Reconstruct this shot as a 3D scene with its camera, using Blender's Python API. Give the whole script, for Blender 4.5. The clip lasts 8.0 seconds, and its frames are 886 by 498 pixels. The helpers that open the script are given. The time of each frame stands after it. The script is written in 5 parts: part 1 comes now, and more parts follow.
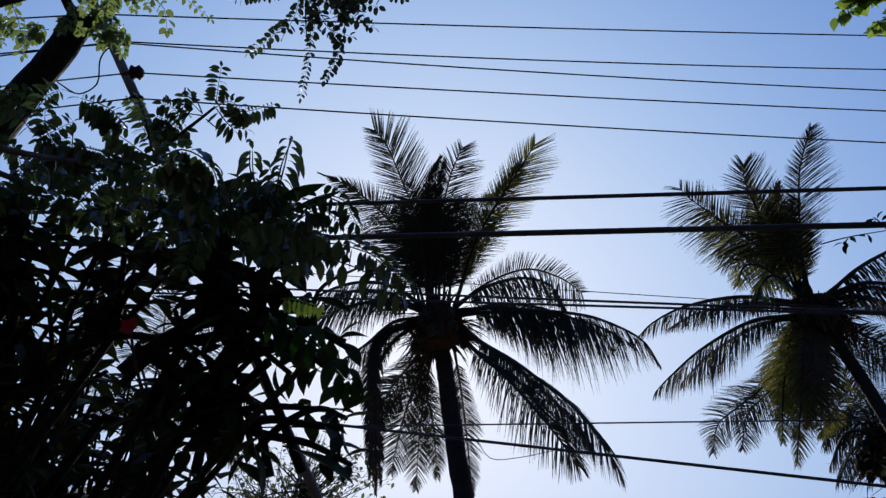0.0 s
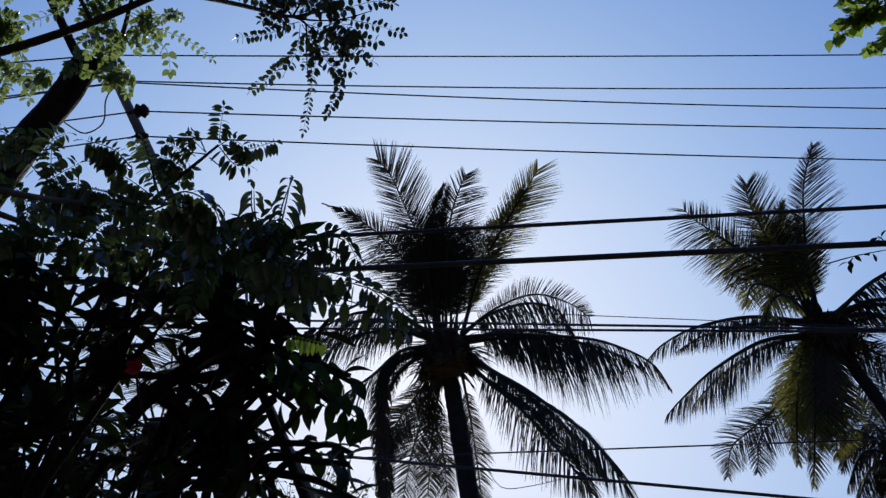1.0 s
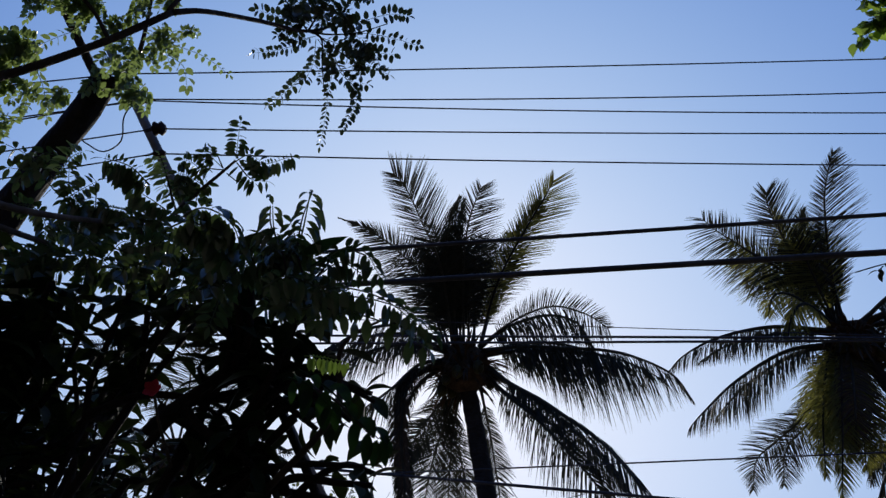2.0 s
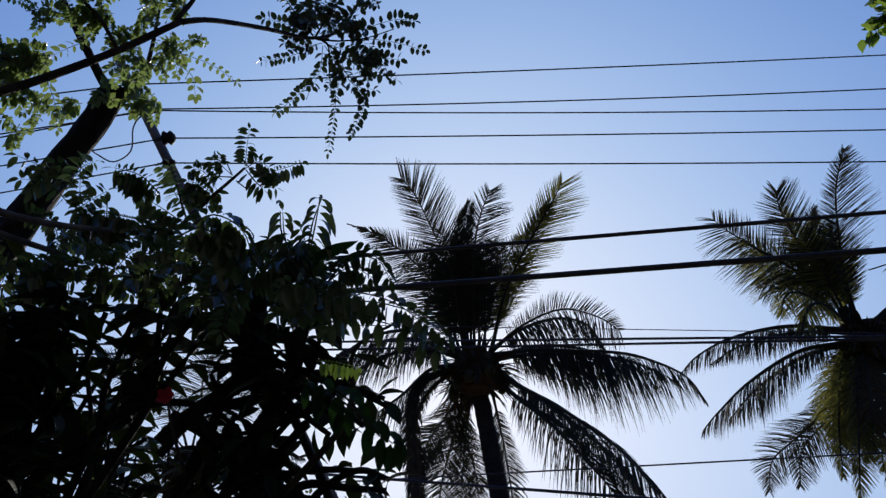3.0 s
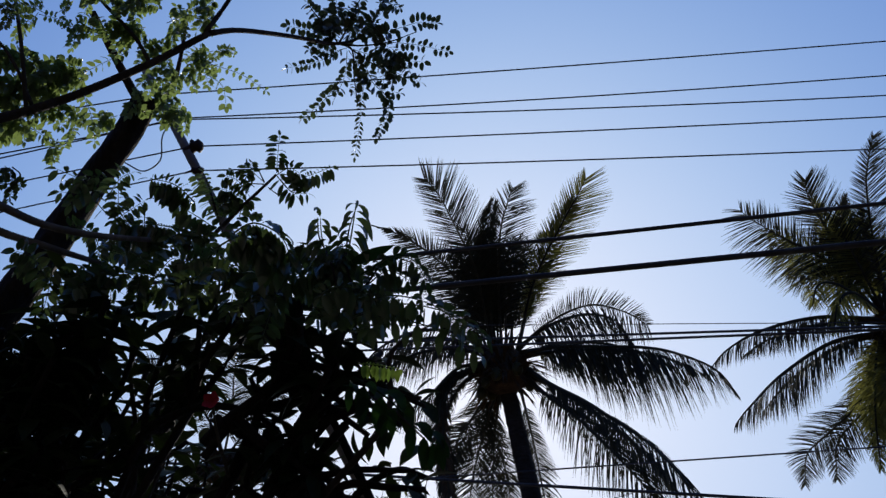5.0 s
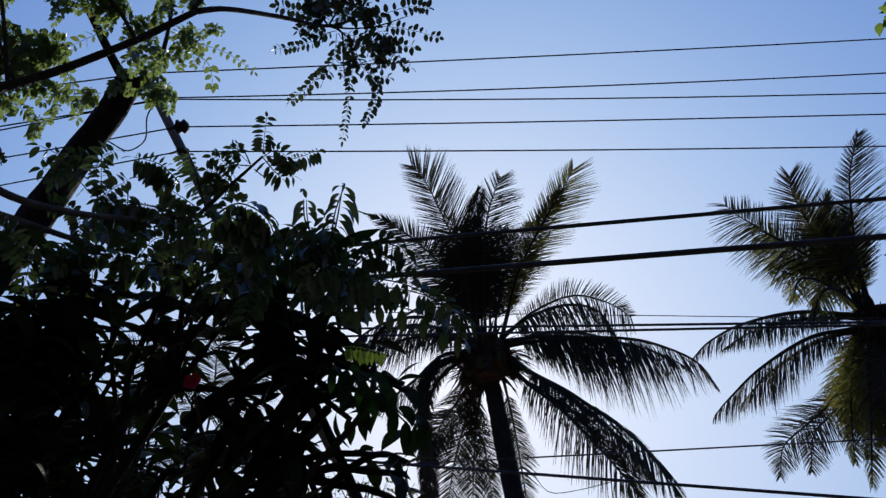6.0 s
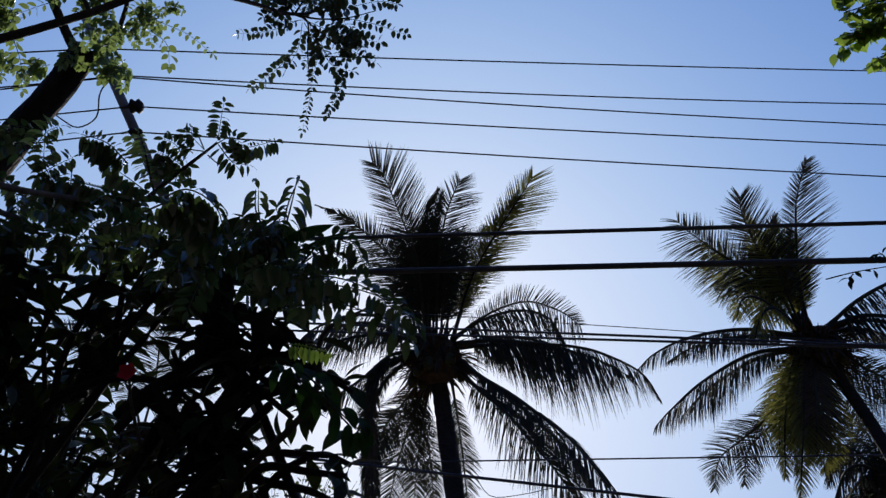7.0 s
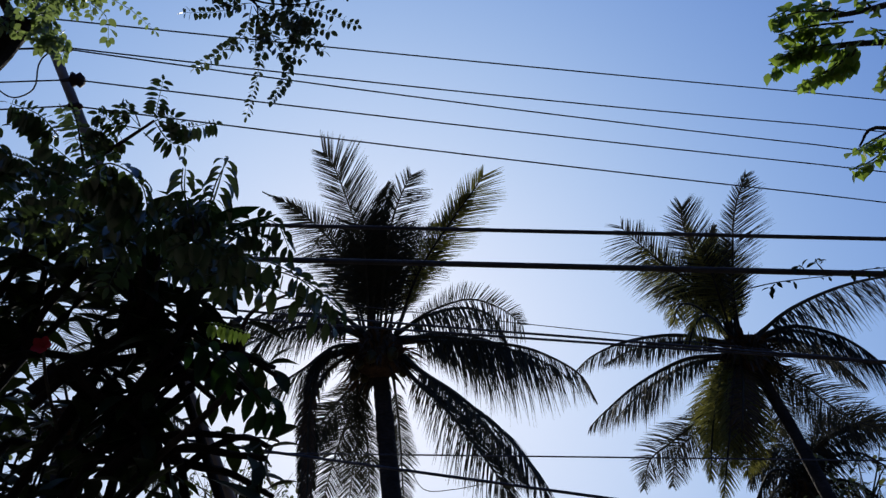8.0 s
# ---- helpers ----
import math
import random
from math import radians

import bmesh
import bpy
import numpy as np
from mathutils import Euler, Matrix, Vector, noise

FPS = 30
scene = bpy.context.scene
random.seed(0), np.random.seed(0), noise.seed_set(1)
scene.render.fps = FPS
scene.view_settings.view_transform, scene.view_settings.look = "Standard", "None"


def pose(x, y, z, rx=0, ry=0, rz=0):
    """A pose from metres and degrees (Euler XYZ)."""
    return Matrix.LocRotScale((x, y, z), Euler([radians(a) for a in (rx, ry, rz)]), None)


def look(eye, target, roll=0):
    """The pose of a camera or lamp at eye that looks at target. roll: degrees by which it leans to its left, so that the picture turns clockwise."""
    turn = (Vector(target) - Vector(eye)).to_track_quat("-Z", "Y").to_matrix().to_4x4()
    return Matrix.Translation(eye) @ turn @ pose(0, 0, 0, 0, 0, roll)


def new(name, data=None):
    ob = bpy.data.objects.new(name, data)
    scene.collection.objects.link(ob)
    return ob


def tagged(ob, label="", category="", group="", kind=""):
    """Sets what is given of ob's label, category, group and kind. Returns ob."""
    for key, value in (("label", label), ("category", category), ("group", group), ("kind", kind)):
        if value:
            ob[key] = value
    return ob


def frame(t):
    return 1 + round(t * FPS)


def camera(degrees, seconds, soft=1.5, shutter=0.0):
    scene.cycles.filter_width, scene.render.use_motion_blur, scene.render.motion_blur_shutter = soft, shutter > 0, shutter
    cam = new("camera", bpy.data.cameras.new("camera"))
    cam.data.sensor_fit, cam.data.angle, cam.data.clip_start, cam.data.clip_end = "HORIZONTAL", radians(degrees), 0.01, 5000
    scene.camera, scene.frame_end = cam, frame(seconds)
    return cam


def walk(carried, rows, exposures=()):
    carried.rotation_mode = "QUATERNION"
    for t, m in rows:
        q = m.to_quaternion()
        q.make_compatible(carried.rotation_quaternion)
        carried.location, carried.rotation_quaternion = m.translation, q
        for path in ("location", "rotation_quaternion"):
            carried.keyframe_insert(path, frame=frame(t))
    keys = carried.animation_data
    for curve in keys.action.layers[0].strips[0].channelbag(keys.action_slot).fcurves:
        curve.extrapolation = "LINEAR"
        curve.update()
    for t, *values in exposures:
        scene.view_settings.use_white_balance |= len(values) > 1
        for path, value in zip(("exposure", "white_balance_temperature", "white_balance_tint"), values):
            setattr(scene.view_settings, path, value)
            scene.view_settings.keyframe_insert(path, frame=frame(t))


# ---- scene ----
# ---- camera and its walk ----
cam = camera(65.66, 8.0, 1.4)
ROWS = [
    (0.0, 0.0000, -0.0000, 1.6000, -0.00, 32.00, 0.00),
    (0.5, 0.0245, -0.0386, 1.5685, 0.91, 33.14, 0.55),
    (1.0, 0.0134, -0.0204, 1.6092, 1.20, 34.21, 0.91),
    (1.5, -0.0038, 0.0087, 1.6417, 2.13, 34.95, 0.82),
    (3.0, -0.0115, 0.0252, 1.6412, 3.85, 35.70, 1.12),
    (3.5, -0.0286, 0.0286, 1.6504, 5.44, 36.03, 1.31),
    (4.0, -0.0493, 0.0232, 1.6617, 6.66, 35.82, 1.44),
    (4.5, -0.0386, -0.0026, 1.6409, 6.59, 35.77, 1.33),
    (6.0, -0.0402, 0.0063, 1.6306, 4.61, 34.62, 0.86),
    (6.5, -0.0487, 0.0285, 1.6399, 2.78, 33.98, 0.64),
    (7.0, -0.0370, 0.0299, 1.6507, -0.30, 34.58, 0.20),
    (7.5, 0.0080, 0.0153, 1.6319, -3.30, 35.01, 0.07),
    (8.0, 0.0263, 0.0043, 1.6145, -5.24, 34.26, 0.22),
]
walk(cam, [(t, pose(x, y, z, 90 + pitch, roll, yaw)) for t, x, y, z, yaw, pitch, roll in ROWS])

# ---- sky and sun ----
SUN_ELEVATION, SUN_AZIMUTH = radians(24.5), radians(-2.2)
world = bpy.data.worlds.new("sky")
scene.world = world
world.use_nodes = True
wn, wl = world.node_tree.nodes, world.node_tree.links
sky = wn.new("ShaderNodeTexSky")
sky.sky_type, sky.sun_disc = "NISHITA", False
sky.sun_elevation, sky.sun_rotation = SUN_ELEVATION, SUN_AZIMUTH
sky.altitude, sky.air_density, sky.dust_density, sky.ozone_density = 20.0, 0.7, 9.0, 1.0
# thick humid haze: the bright part round the sun is drawn out over a wide stretch of sky
veil, share, level = wn.new("ShaderNodeVectorMath"), wn.new("ShaderNodeVectorMath"), wn.new("ShaderNodeVectorMath")
veil.operation, share.operation, level.operation = "ADD", "DIVIDE", "MULTIPLY"
veil.inputs[1].default_value = (11.05, 5.18, 1.78)
level.inputs[1].default_value = (7.3, 7.9, 9.75)
wl.new(sky.outputs["Color"], veil.inputs[0])
wl.new(sky.outputs["Color"], share.inputs[0])
wl.new(veil.outputs["Vector"], share.inputs[1])
wl.new(share.outputs["Vector"], level.inputs[0])
aureole, total = wn.new("ShaderNodeVectorMath"), wn.new("ShaderNodeVectorMath")
aureole.operation, total.operation = "MULTIPLY", "ADD"
aureole.inputs[1].default_value = (0.020, 0.019, 0.015)
wl.new(sky.outputs["Color"], aureole.inputs[0])
wl.new(level.outputs["Vector"], total.inputs[0])
wl.new(aureole.outputs["Vector"], total.inputs[1])
wl.new(total.outputs["Vector"], wn["Background"].inputs["Color"])
wn["Background"].inputs["Strength"].default_value = 0.1

lamp = bpy.data.lights.new("sun", "SUN")
lamp.energy, lamp.angle, lamp.color = 4.0, radians(0.53), (1.0, 0.94, 0.85)
sun = new("sun", lamp)
to_sun = Vector((math.sin(SUN_AZIMUTH) * math.cos(SUN_ELEVATION), math.cos(SUN_AZIMUTH) * math.cos(SUN_ELEVATION), math.sin(SUN_ELEVATION)))
sun.matrix_world = look(Vector((0, 0, 30)) + 60 * to_sun, (0, 0, 30))


# ---- materials ----
def material(name):
    m = bpy.data.materials.new(name)
    m.use_nodes = True
    return m, m.node_tree.nodes, m.node_tree.links, m.node_tree.nodes["Principled BSDF"]


def mixed(n, l, fac, a, b):
    node = n.new("ShaderNodeMix")
    node.data_type = "RGBA"
    l.new(fac, node.inputs["Factor"])
    for key, value in (("A", a), ("B", b)):
        if isinstance(value, tuple):
            node.inputs[key].default_value = (*value, 1)
        else:
            l.new(value, node.inputs[key])
    return node.outputs["Result"]


def grain(n, l, scale, detail=4, space="Object", stretch=(1, 1, 1)):
    co, mp, no = n.new("ShaderNodeTexCoord"), n.new("ShaderNodeMapping"), n.new("ShaderNodeTexNoise")
    mp.inputs["Scale"].default_value = stretch
    l.new(co.outputs[space], mp.inputs["Vector"])
    l.new(mp.outputs["Vector"], no.inputs["Vector"])
    no.inputs["Scale"].default_value, no.inputs["Detail"].default_value = scale, detail
    ramp = n.new("ShaderNodeMapRange")
    ramp.inputs["From Min"].default_value, ramp.inputs["From Max"].default_value = 0.3, 0.7
    l.new(no.outputs["Fac"], ramp.inputs["Value"])
    return ramp.outputs["Result"]


def leaf_material(name, dark, light, through_colour, share, rough=0.45, gloss=0.2):
    """A leaf: two greens from leaf to leaf, mottled, with light passing through the blade."""
    m, n, l, bsdf = material(name)
    info, geo, add, frac = n.new("ShaderNodeObjectInfo"), n.new("ShaderNodeNewGeometry"), n.new("ShaderNodeMath"), n.new("ShaderNodeMath")
    l.new(info.outputs["Random"], add.inputs[0])
    l.new(geo.outputs["Random Per Island"], add.inputs[1])
    frac.operation = "FRACT"
    l.new(add.outputs[0], frac.inputs[0])
    base = mixed(n, l, frac.outputs[0], dark, light)
    base = mixed(n, l, grain(n, l, 9.0), base, tuple(c * 0.7 for c in dark))
    l.new(base, bsdf.inputs["Base Color"])
    bsdf.inputs["Roughness"].default_value = rough
    bsdf.inputs["Specular IOR Level"].default_value = gloss
    glow = n.new("ShaderNodeBsdfTranslucent")
    l.new(mixed(n, l, frac.outputs[0], through_colour, tuple(c * 0.6 for c in through_colour)), glow.inputs["Color"])
    both = n.new("ShaderNodeMixShader")
    both.inputs["Fac"].default_value = share
    l.new(bsdf.outputs[0], both.inputs[1])
    l.new(glow.outputs[0], both.inputs[2])
    l.new(both.outputs[0], n["Material Output"].inputs["Surface"])
    return m


def rough_material(name, a, b, scale, rough=0.85, bump=0.4, stretch=(1, 1, 1), metal=0.0):
    """Bark, earth, fibre, concrete or steel: two tones at two scales with relief."""
    m, n, l, bsdf = material(name)
    broad, fine = grain(n, l, scale * 0.25), grain(n, l, scale, 6, "Object", stretch)
    base = mixed(n, l, fine, a, b)
    base = mixed(n, l, broad, base, tuple(c * 0.65 for c in a))
    l.new(base, bsdf.inputs["Base Color"])
    bsdf.inputs["Roughness"].default_value, bsdf.inputs["Metallic"].default_value = rough, metal
    bsdf.inputs["Specular IOR Level"].default_value = 0.5 if rough < 0.6 else 0.15
    bm_node = n.new("ShaderNodeBump")
    bm_node.inputs["Strength"].default_value, bm_node.inputs["Distance"].default_value = bump, 0.02
    l.new(fine, bm_node.inputs["Height"])
    l.new(bm_node.outputs["Normal"], bsdf.inputs["Normal"])
    return m


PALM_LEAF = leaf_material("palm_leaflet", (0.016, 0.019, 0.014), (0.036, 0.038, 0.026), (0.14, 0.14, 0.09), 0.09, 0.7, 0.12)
# yellow-green leaflets, brightened in colour where fronds catch the sun
PALM_LIT_YELLOW = leaf_material("palm_leaflet_lit_yellow_green", (0.055, 0.060, 0.018), (0.115, 0.110, 0.032), (0.36, 0.36, 0.09), 0.26, 0.65, 0.15)
PALM_DRY = leaf_material("palm_leaflet_dry", (0.05, 0.037, 0.024), (0.09, 0.065, 0.04), (0.10, 0.07, 0.03), 0.1, 0.8)
FEATHER_LEAF = leaf_material("feather_leaf", (0.030, 0.056, 0.024), (0.090, 0.130, 0.048), (0.38, 0.52, 0.14), 0.31, 0.32, 0.5)
MID_LEAF = leaf_material("pale_leaflet", (0.018, 0.036, 0.014), (0.040, 0.065, 0.024), (0.11, 0.20, 0.04), 0.14, 0.38, 0.4)
BROAD_LEAF = leaf_material("broad_leaflet", (0.008, 0.022, 0.010), (0.016, 0.040, 0.015), (0.05, 0.14, 0.02), 0.14, 0.6, 0.1)
DARK_FEATHER_LEAF = leaf_material("dark_feather_leaf", (0.030, 0.048, 0.026), (0.070, 0.090, 0.045), (0.15, 0.21, 0.07), 0.18, 0.32, 0.55)
SHRUB_LEAF = leaf_material("shrub_leaf", (0.026, 0.050, 0.022), (0.060, 0.095, 0.036), (0.17, 0.26, 0.06), 0.20, 0.25, 0.8)
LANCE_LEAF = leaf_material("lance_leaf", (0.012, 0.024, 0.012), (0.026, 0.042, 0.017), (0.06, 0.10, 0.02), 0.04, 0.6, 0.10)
HEART_LEAF = leaf_material("heart_leaf", (0.034, 0.068, 0.018), (0.070, 0.115, 0.026), (0.34, 0.50, 0.07), 0.44, 0.42, 0.35)
FAR_LEAF = leaf_material("far_leaf", (0.06, 0.075, 0.03), (0.10, 0.11, 0.05), (0.2, 0.24, 0.08), 0.3)
PETAL = leaf_material("red_petal", (0.34, 0.012, 0.022), (0.46, 0.018, 0.03), (0.45, 0.02, 0.03), 0.35)
RACHIS = rough_material("palm_rib", (0.030, 0.032, 0.024), (0.055, 0.052, 0.034), 18, 0.6, 0.2)
PALM_BARK = rough_material("palm_bark", (0.018, 0.015, 0.012), (0.040, 0.034, 0.028), 9, 0.9, 0.7, (1, 1, 3))
FIBRE = rough_material("palm_fibre", (0.05, 0.032, 0.02), (0.10, 0.065, 0.035), 30, 0.95, 0.8, (1, 1, 0.2))
HUSK = rough_material("coconut_husk", (0.05, 0.05, 0.018), (0.09, 0.07, 0.028), 12, 0.6, 0.2)
BARK = rough_material("grey_brown_bark", (0.034, 0.028, 0.024), (0.072, 0.060, 0.050), 24, 0.9, 0.9, (1, 1, 0.3))
# the grey-brown bark again, lightened to paint in skylight on two branches
SKYLIT_BARK = rough_material("skylit_bark", (0.10, 0.092, 0.082), (0.19, 0.175, 0.155), 24, 0.85, 0.6, (1, 1, 0.3))
# the same bark with shade put into its colour, for trunk and bush stems
SHADED_BARK = rough_material("shaded_bark", (0.012, 0.010, 0.009), (0.028, 0.023, 0.020), 24, 0.9, 0.9, (1, 1, 0.3))
TWIG = rough_material("twig_bark", (0.035, 0.032, 0.022), (0.06, 0.055, 0.036), 40, 0.8, 0.4)
CABLE = rough_material("black_cable_sheath", (0.040, 0.041, 0.045), (0.070, 0.071, 0.076), 30, 0.7, 0.1)
WIRE = rough_material("weathered_wire", (0.018, 0.019, 0.024), (0.034, 0.035, 0.042), 60, 0.7, 0.1, (1, 1, 1), 0.0)
STEEL = rough_material("weathered_steel", (0.13, 0.125, 0.12), (0.22, 0.21, 0.20), 14, 0.65, 0.3, (1, 1, 0.4), 0.1)
PORCELAIN = rough_material("brown_porcelain", (0.022, 0.014, 0.012), (0.04, 0.024, 0.018), 8, 0.7, 0.05)
# for the added wall: kept dark so that it throws little light back
PLASTER = rough_material("dark_plaster", (0.06, 0.056, 0.05), (0.10, 0.093, 0.083), 2.0, 0.95, 0.3)
EARTH = rough_material("dry_earth", (0.16, 0.12, 0.085), (0.24, 0.19, 0.14), 3.0, 0.95, 0.6)


# ---- mesh building ----
class Shape:
    """Points and faces of one mesh."""

    def __init__(self):
        self.verts, self.faces = [], []

    def add(self, verts, faces):
        k = len(self.verts)
        self.verts += [tuple(v) for v in verts]
        self.faces += [tuple(i + k for i in face) for face in faces]
        return self

    def mesh(self, name, mat, smooth=True):
        me = bpy.data.meshes.new(name)
        me.from_pydata(self.verts, [], self.faces)
        me.materials.append(mat)
        if smooth:
            me.polygons.foreach_set("use_smooth", [True] * len(me.polygons))
        me.update()
        return me


def part(name, data, parent, label="", at=None):
    """A mesh as one object under a thing or a part."""
    ob = new(name, data)
    ob.parent = parent
    ob.matrix_parent_inverse = parent.matrix_world.inverted() if parent.parent is None else Matrix()
    if at is not None:
        ob.matrix_basis = at
    if label:
        tagged(ob, label)
    return ob


def thing(name, place, label, category, group="", kind=""):
    ob = new(name)
    ob.location = place
    ob.matrix_world = Matrix.Translation(place)
    ob.empty_display_size = 0.2
    return tagged(ob, label, category, group, kind)


def tube(shape, pts, radii, sides=7, lump=0.0, seed=0):
    """A tapered round limb along a line of points, closed at both ends."""
    pts = [Vector(p) for p in pts]
    verts, faces = [], []
    ref = Vector((0.31, 0.22, 0.92))
    for i, p in enumerate(pts):
        t = (pts[min(i + 1, len(pts) - 1)] - pts[max(i - 1, 0)]).normalized()
        u = t.cross(ref if abs(t.dot(ref)) < 0.95 else Vector((1, 0, 0))).normalized()
        v = t.cross(u)
        for k in range(sides):
            a = 2 * math.pi * k / sides
            r = radii[i] * (1 + lump * noise.noise(Vector((p.x * 5 + seed, p.z * 5, k * 1.7))))
            verts.append(p + (u * math.cos(a) + v * math.sin(a)) * r)
    for i in range(len(pts) - 1):
        for k in range(sides):
            a, b = i * sides + k, i * sides + (k + 1) % sides
            faces.append((a, b, b + sides, a + sides))
    faces.append(tuple(range(sides - 1, -1, -1)))
    faces.append(tuple(range((len(pts) - 1) * sides, len(pts) * sides)))
    return shape.add(verts, faces)


def bend(points, n):
    """A smooth line of n + 1 points through the given ones (Catmull-Rom)."""
    p = [Vector(q) for q in points]
    p = [2 * p[0] - p[1]] + p + [2 * p[-1] - p[-2]]
    out = []
    spans = len(p) - 3
    for i in range(n + 1):
        s = min(i / n * spans, spans - 1e-6)
        k, u = int(s), s - int(s)
        a, b, c, d = p[k:k + 4]
        out.append(0.5 * (2 * b + (c - a) * u + (2 * a - 5 * b + 4 * c - d) * u * u + (3 * b - a - 3 * c + d) * u ** 3))
    return out


def limb(name, parent, points, r0, r1, mat, n=14, sides=8, lump=0.15):
    line = bend(points, n)
    radii = [r0 + (r1 - r0) * i / n for i in range(n + 1)]
    return part(name, tube(Shape(), line, radii, sides, lump, len(line)).mesh(name, mat), parent), line


def blade(shape, base, along, normal, length, width, curl=0.15, fold=0.25, seg=4, shoulder=0.45, point=1.0):
    """One leaf blade folded along its midrib: base, way it grows, upper side, length, width."""
    along, normal = Vector(along).normalized(), Vector(normal)
    normal = (normal - along * normal.dot(along)).normalized()
    side = along.cross(normal)
    verts, faces = [], []
    for i in range(seg + 1):
        s = i / seg
        w = width * 0.5 * (math.sin(math.pi * min(s / (2 * shoulder), 1.0)) if s < shoulder else math.cos(math.pi / 2 * ((s - shoulder) / (1 - shoulder))) ** point)
        mid = Vector(base) + along * (length * s * (1 - 0.1 * abs(curl) * s)) - normal * (curl * length * s * s)
        if i in (0, seg):
            verts.append(mid)
        else:
            verts += [mid - side * w + normal * (fold * w), mid, mid + side * w + normal * (fold * w)]
    last = len(verts) - 1
    faces += [(0, 2, 1), (0, 3, 2)]
    for i in range(seg - 2):
        a = 1 + 3 * i
        faces += [(a, a + 1, a + 4, a + 3), (a + 1, a + 2, a + 5, a + 4)]
    a = last - 3
    faces += [(a, a + 1, last), (a + 1, a + 2, last)]
    shape.add(verts, faces)


def aim(base, way, normal, size):
    """The pose of a leaf whose mesh grows along its x with its upper side to its z."""
    x = Vector(way).normalized()
    z = Vector(normal)
    z = z - x * z.dot(x)
    z = z.normalized() if z.length > 1e-3 else x.orthogonal().normalized()
    y = z.cross(x)
    return Matrix.Translation(base) @ Matrix((x, y, z)).transposed().to_4x4() @ Matrix.Scale(size, 4)


# ---- ground ----
def ground_height(x, y):
    far = min(1.0, max(0.0, (math.hypot(x, y) - 3) / 12))
    return 0.10 * far * noise.noise(Vector((x * 0.15, y * 0.15, 0)))


def build_ground():
    s = Shape()
    ring = [0, 1, 2, 3, 4.5, 6, 8, 10, 13, 16, 20, 26, 35, 50, 80, 140, 300, 800, 2500]
    verts = [(0, 0, 0)]
    for r in ring[1:]:
        for k in range(48):
            a = 2 * math.pi * k / 48
            x, y = r * math.cos(a), r * math.sin(a)
            verts.append((x, y, ground_height(x, y)))
    faces = [(0, 1 + k, 1 + (k + 1) % 48) for k in range(48)]
    for i in range(len(ring) - 2):
        for k in range(48):
            a, b = 1 + i * 48 + k, 1 + i * 48 + (k + 1) % 48
            faces.append((a, a + 48, b + 48, b))
    s.add(verts, faces)
    tagged(new("ground", s.mesh("ground", EARTH)), "dry brown earth ground under the trees", "ground", kind="structure")


build_ground()


def build_wall():
    """An unseen wall added behind the camera to keep sky light off the leaves."""
    s = Shape()
    x0, x1, y0, y1, z0, z1 = -22, 22, -2.7, -2.4, -0.2, 8.5
    corners = [(x, y, z) for z in (z0, z1) for y in (y0, y1) for x in (x0, x1)]
    s.add(corners, [(0, 2, 3, 1), (4, 5, 7, 6), (0, 1, 5, 4), (2, 6, 7, 3), (0, 4, 6, 2), (1, 3, 7, 5)])
    tagged(new("sky_blocking_wall", s.mesh("sky_blocking_wall", PLASTER, False)), "unseen dark plaster wall added to block sky light", "wall", kind="structure")


build_wall()


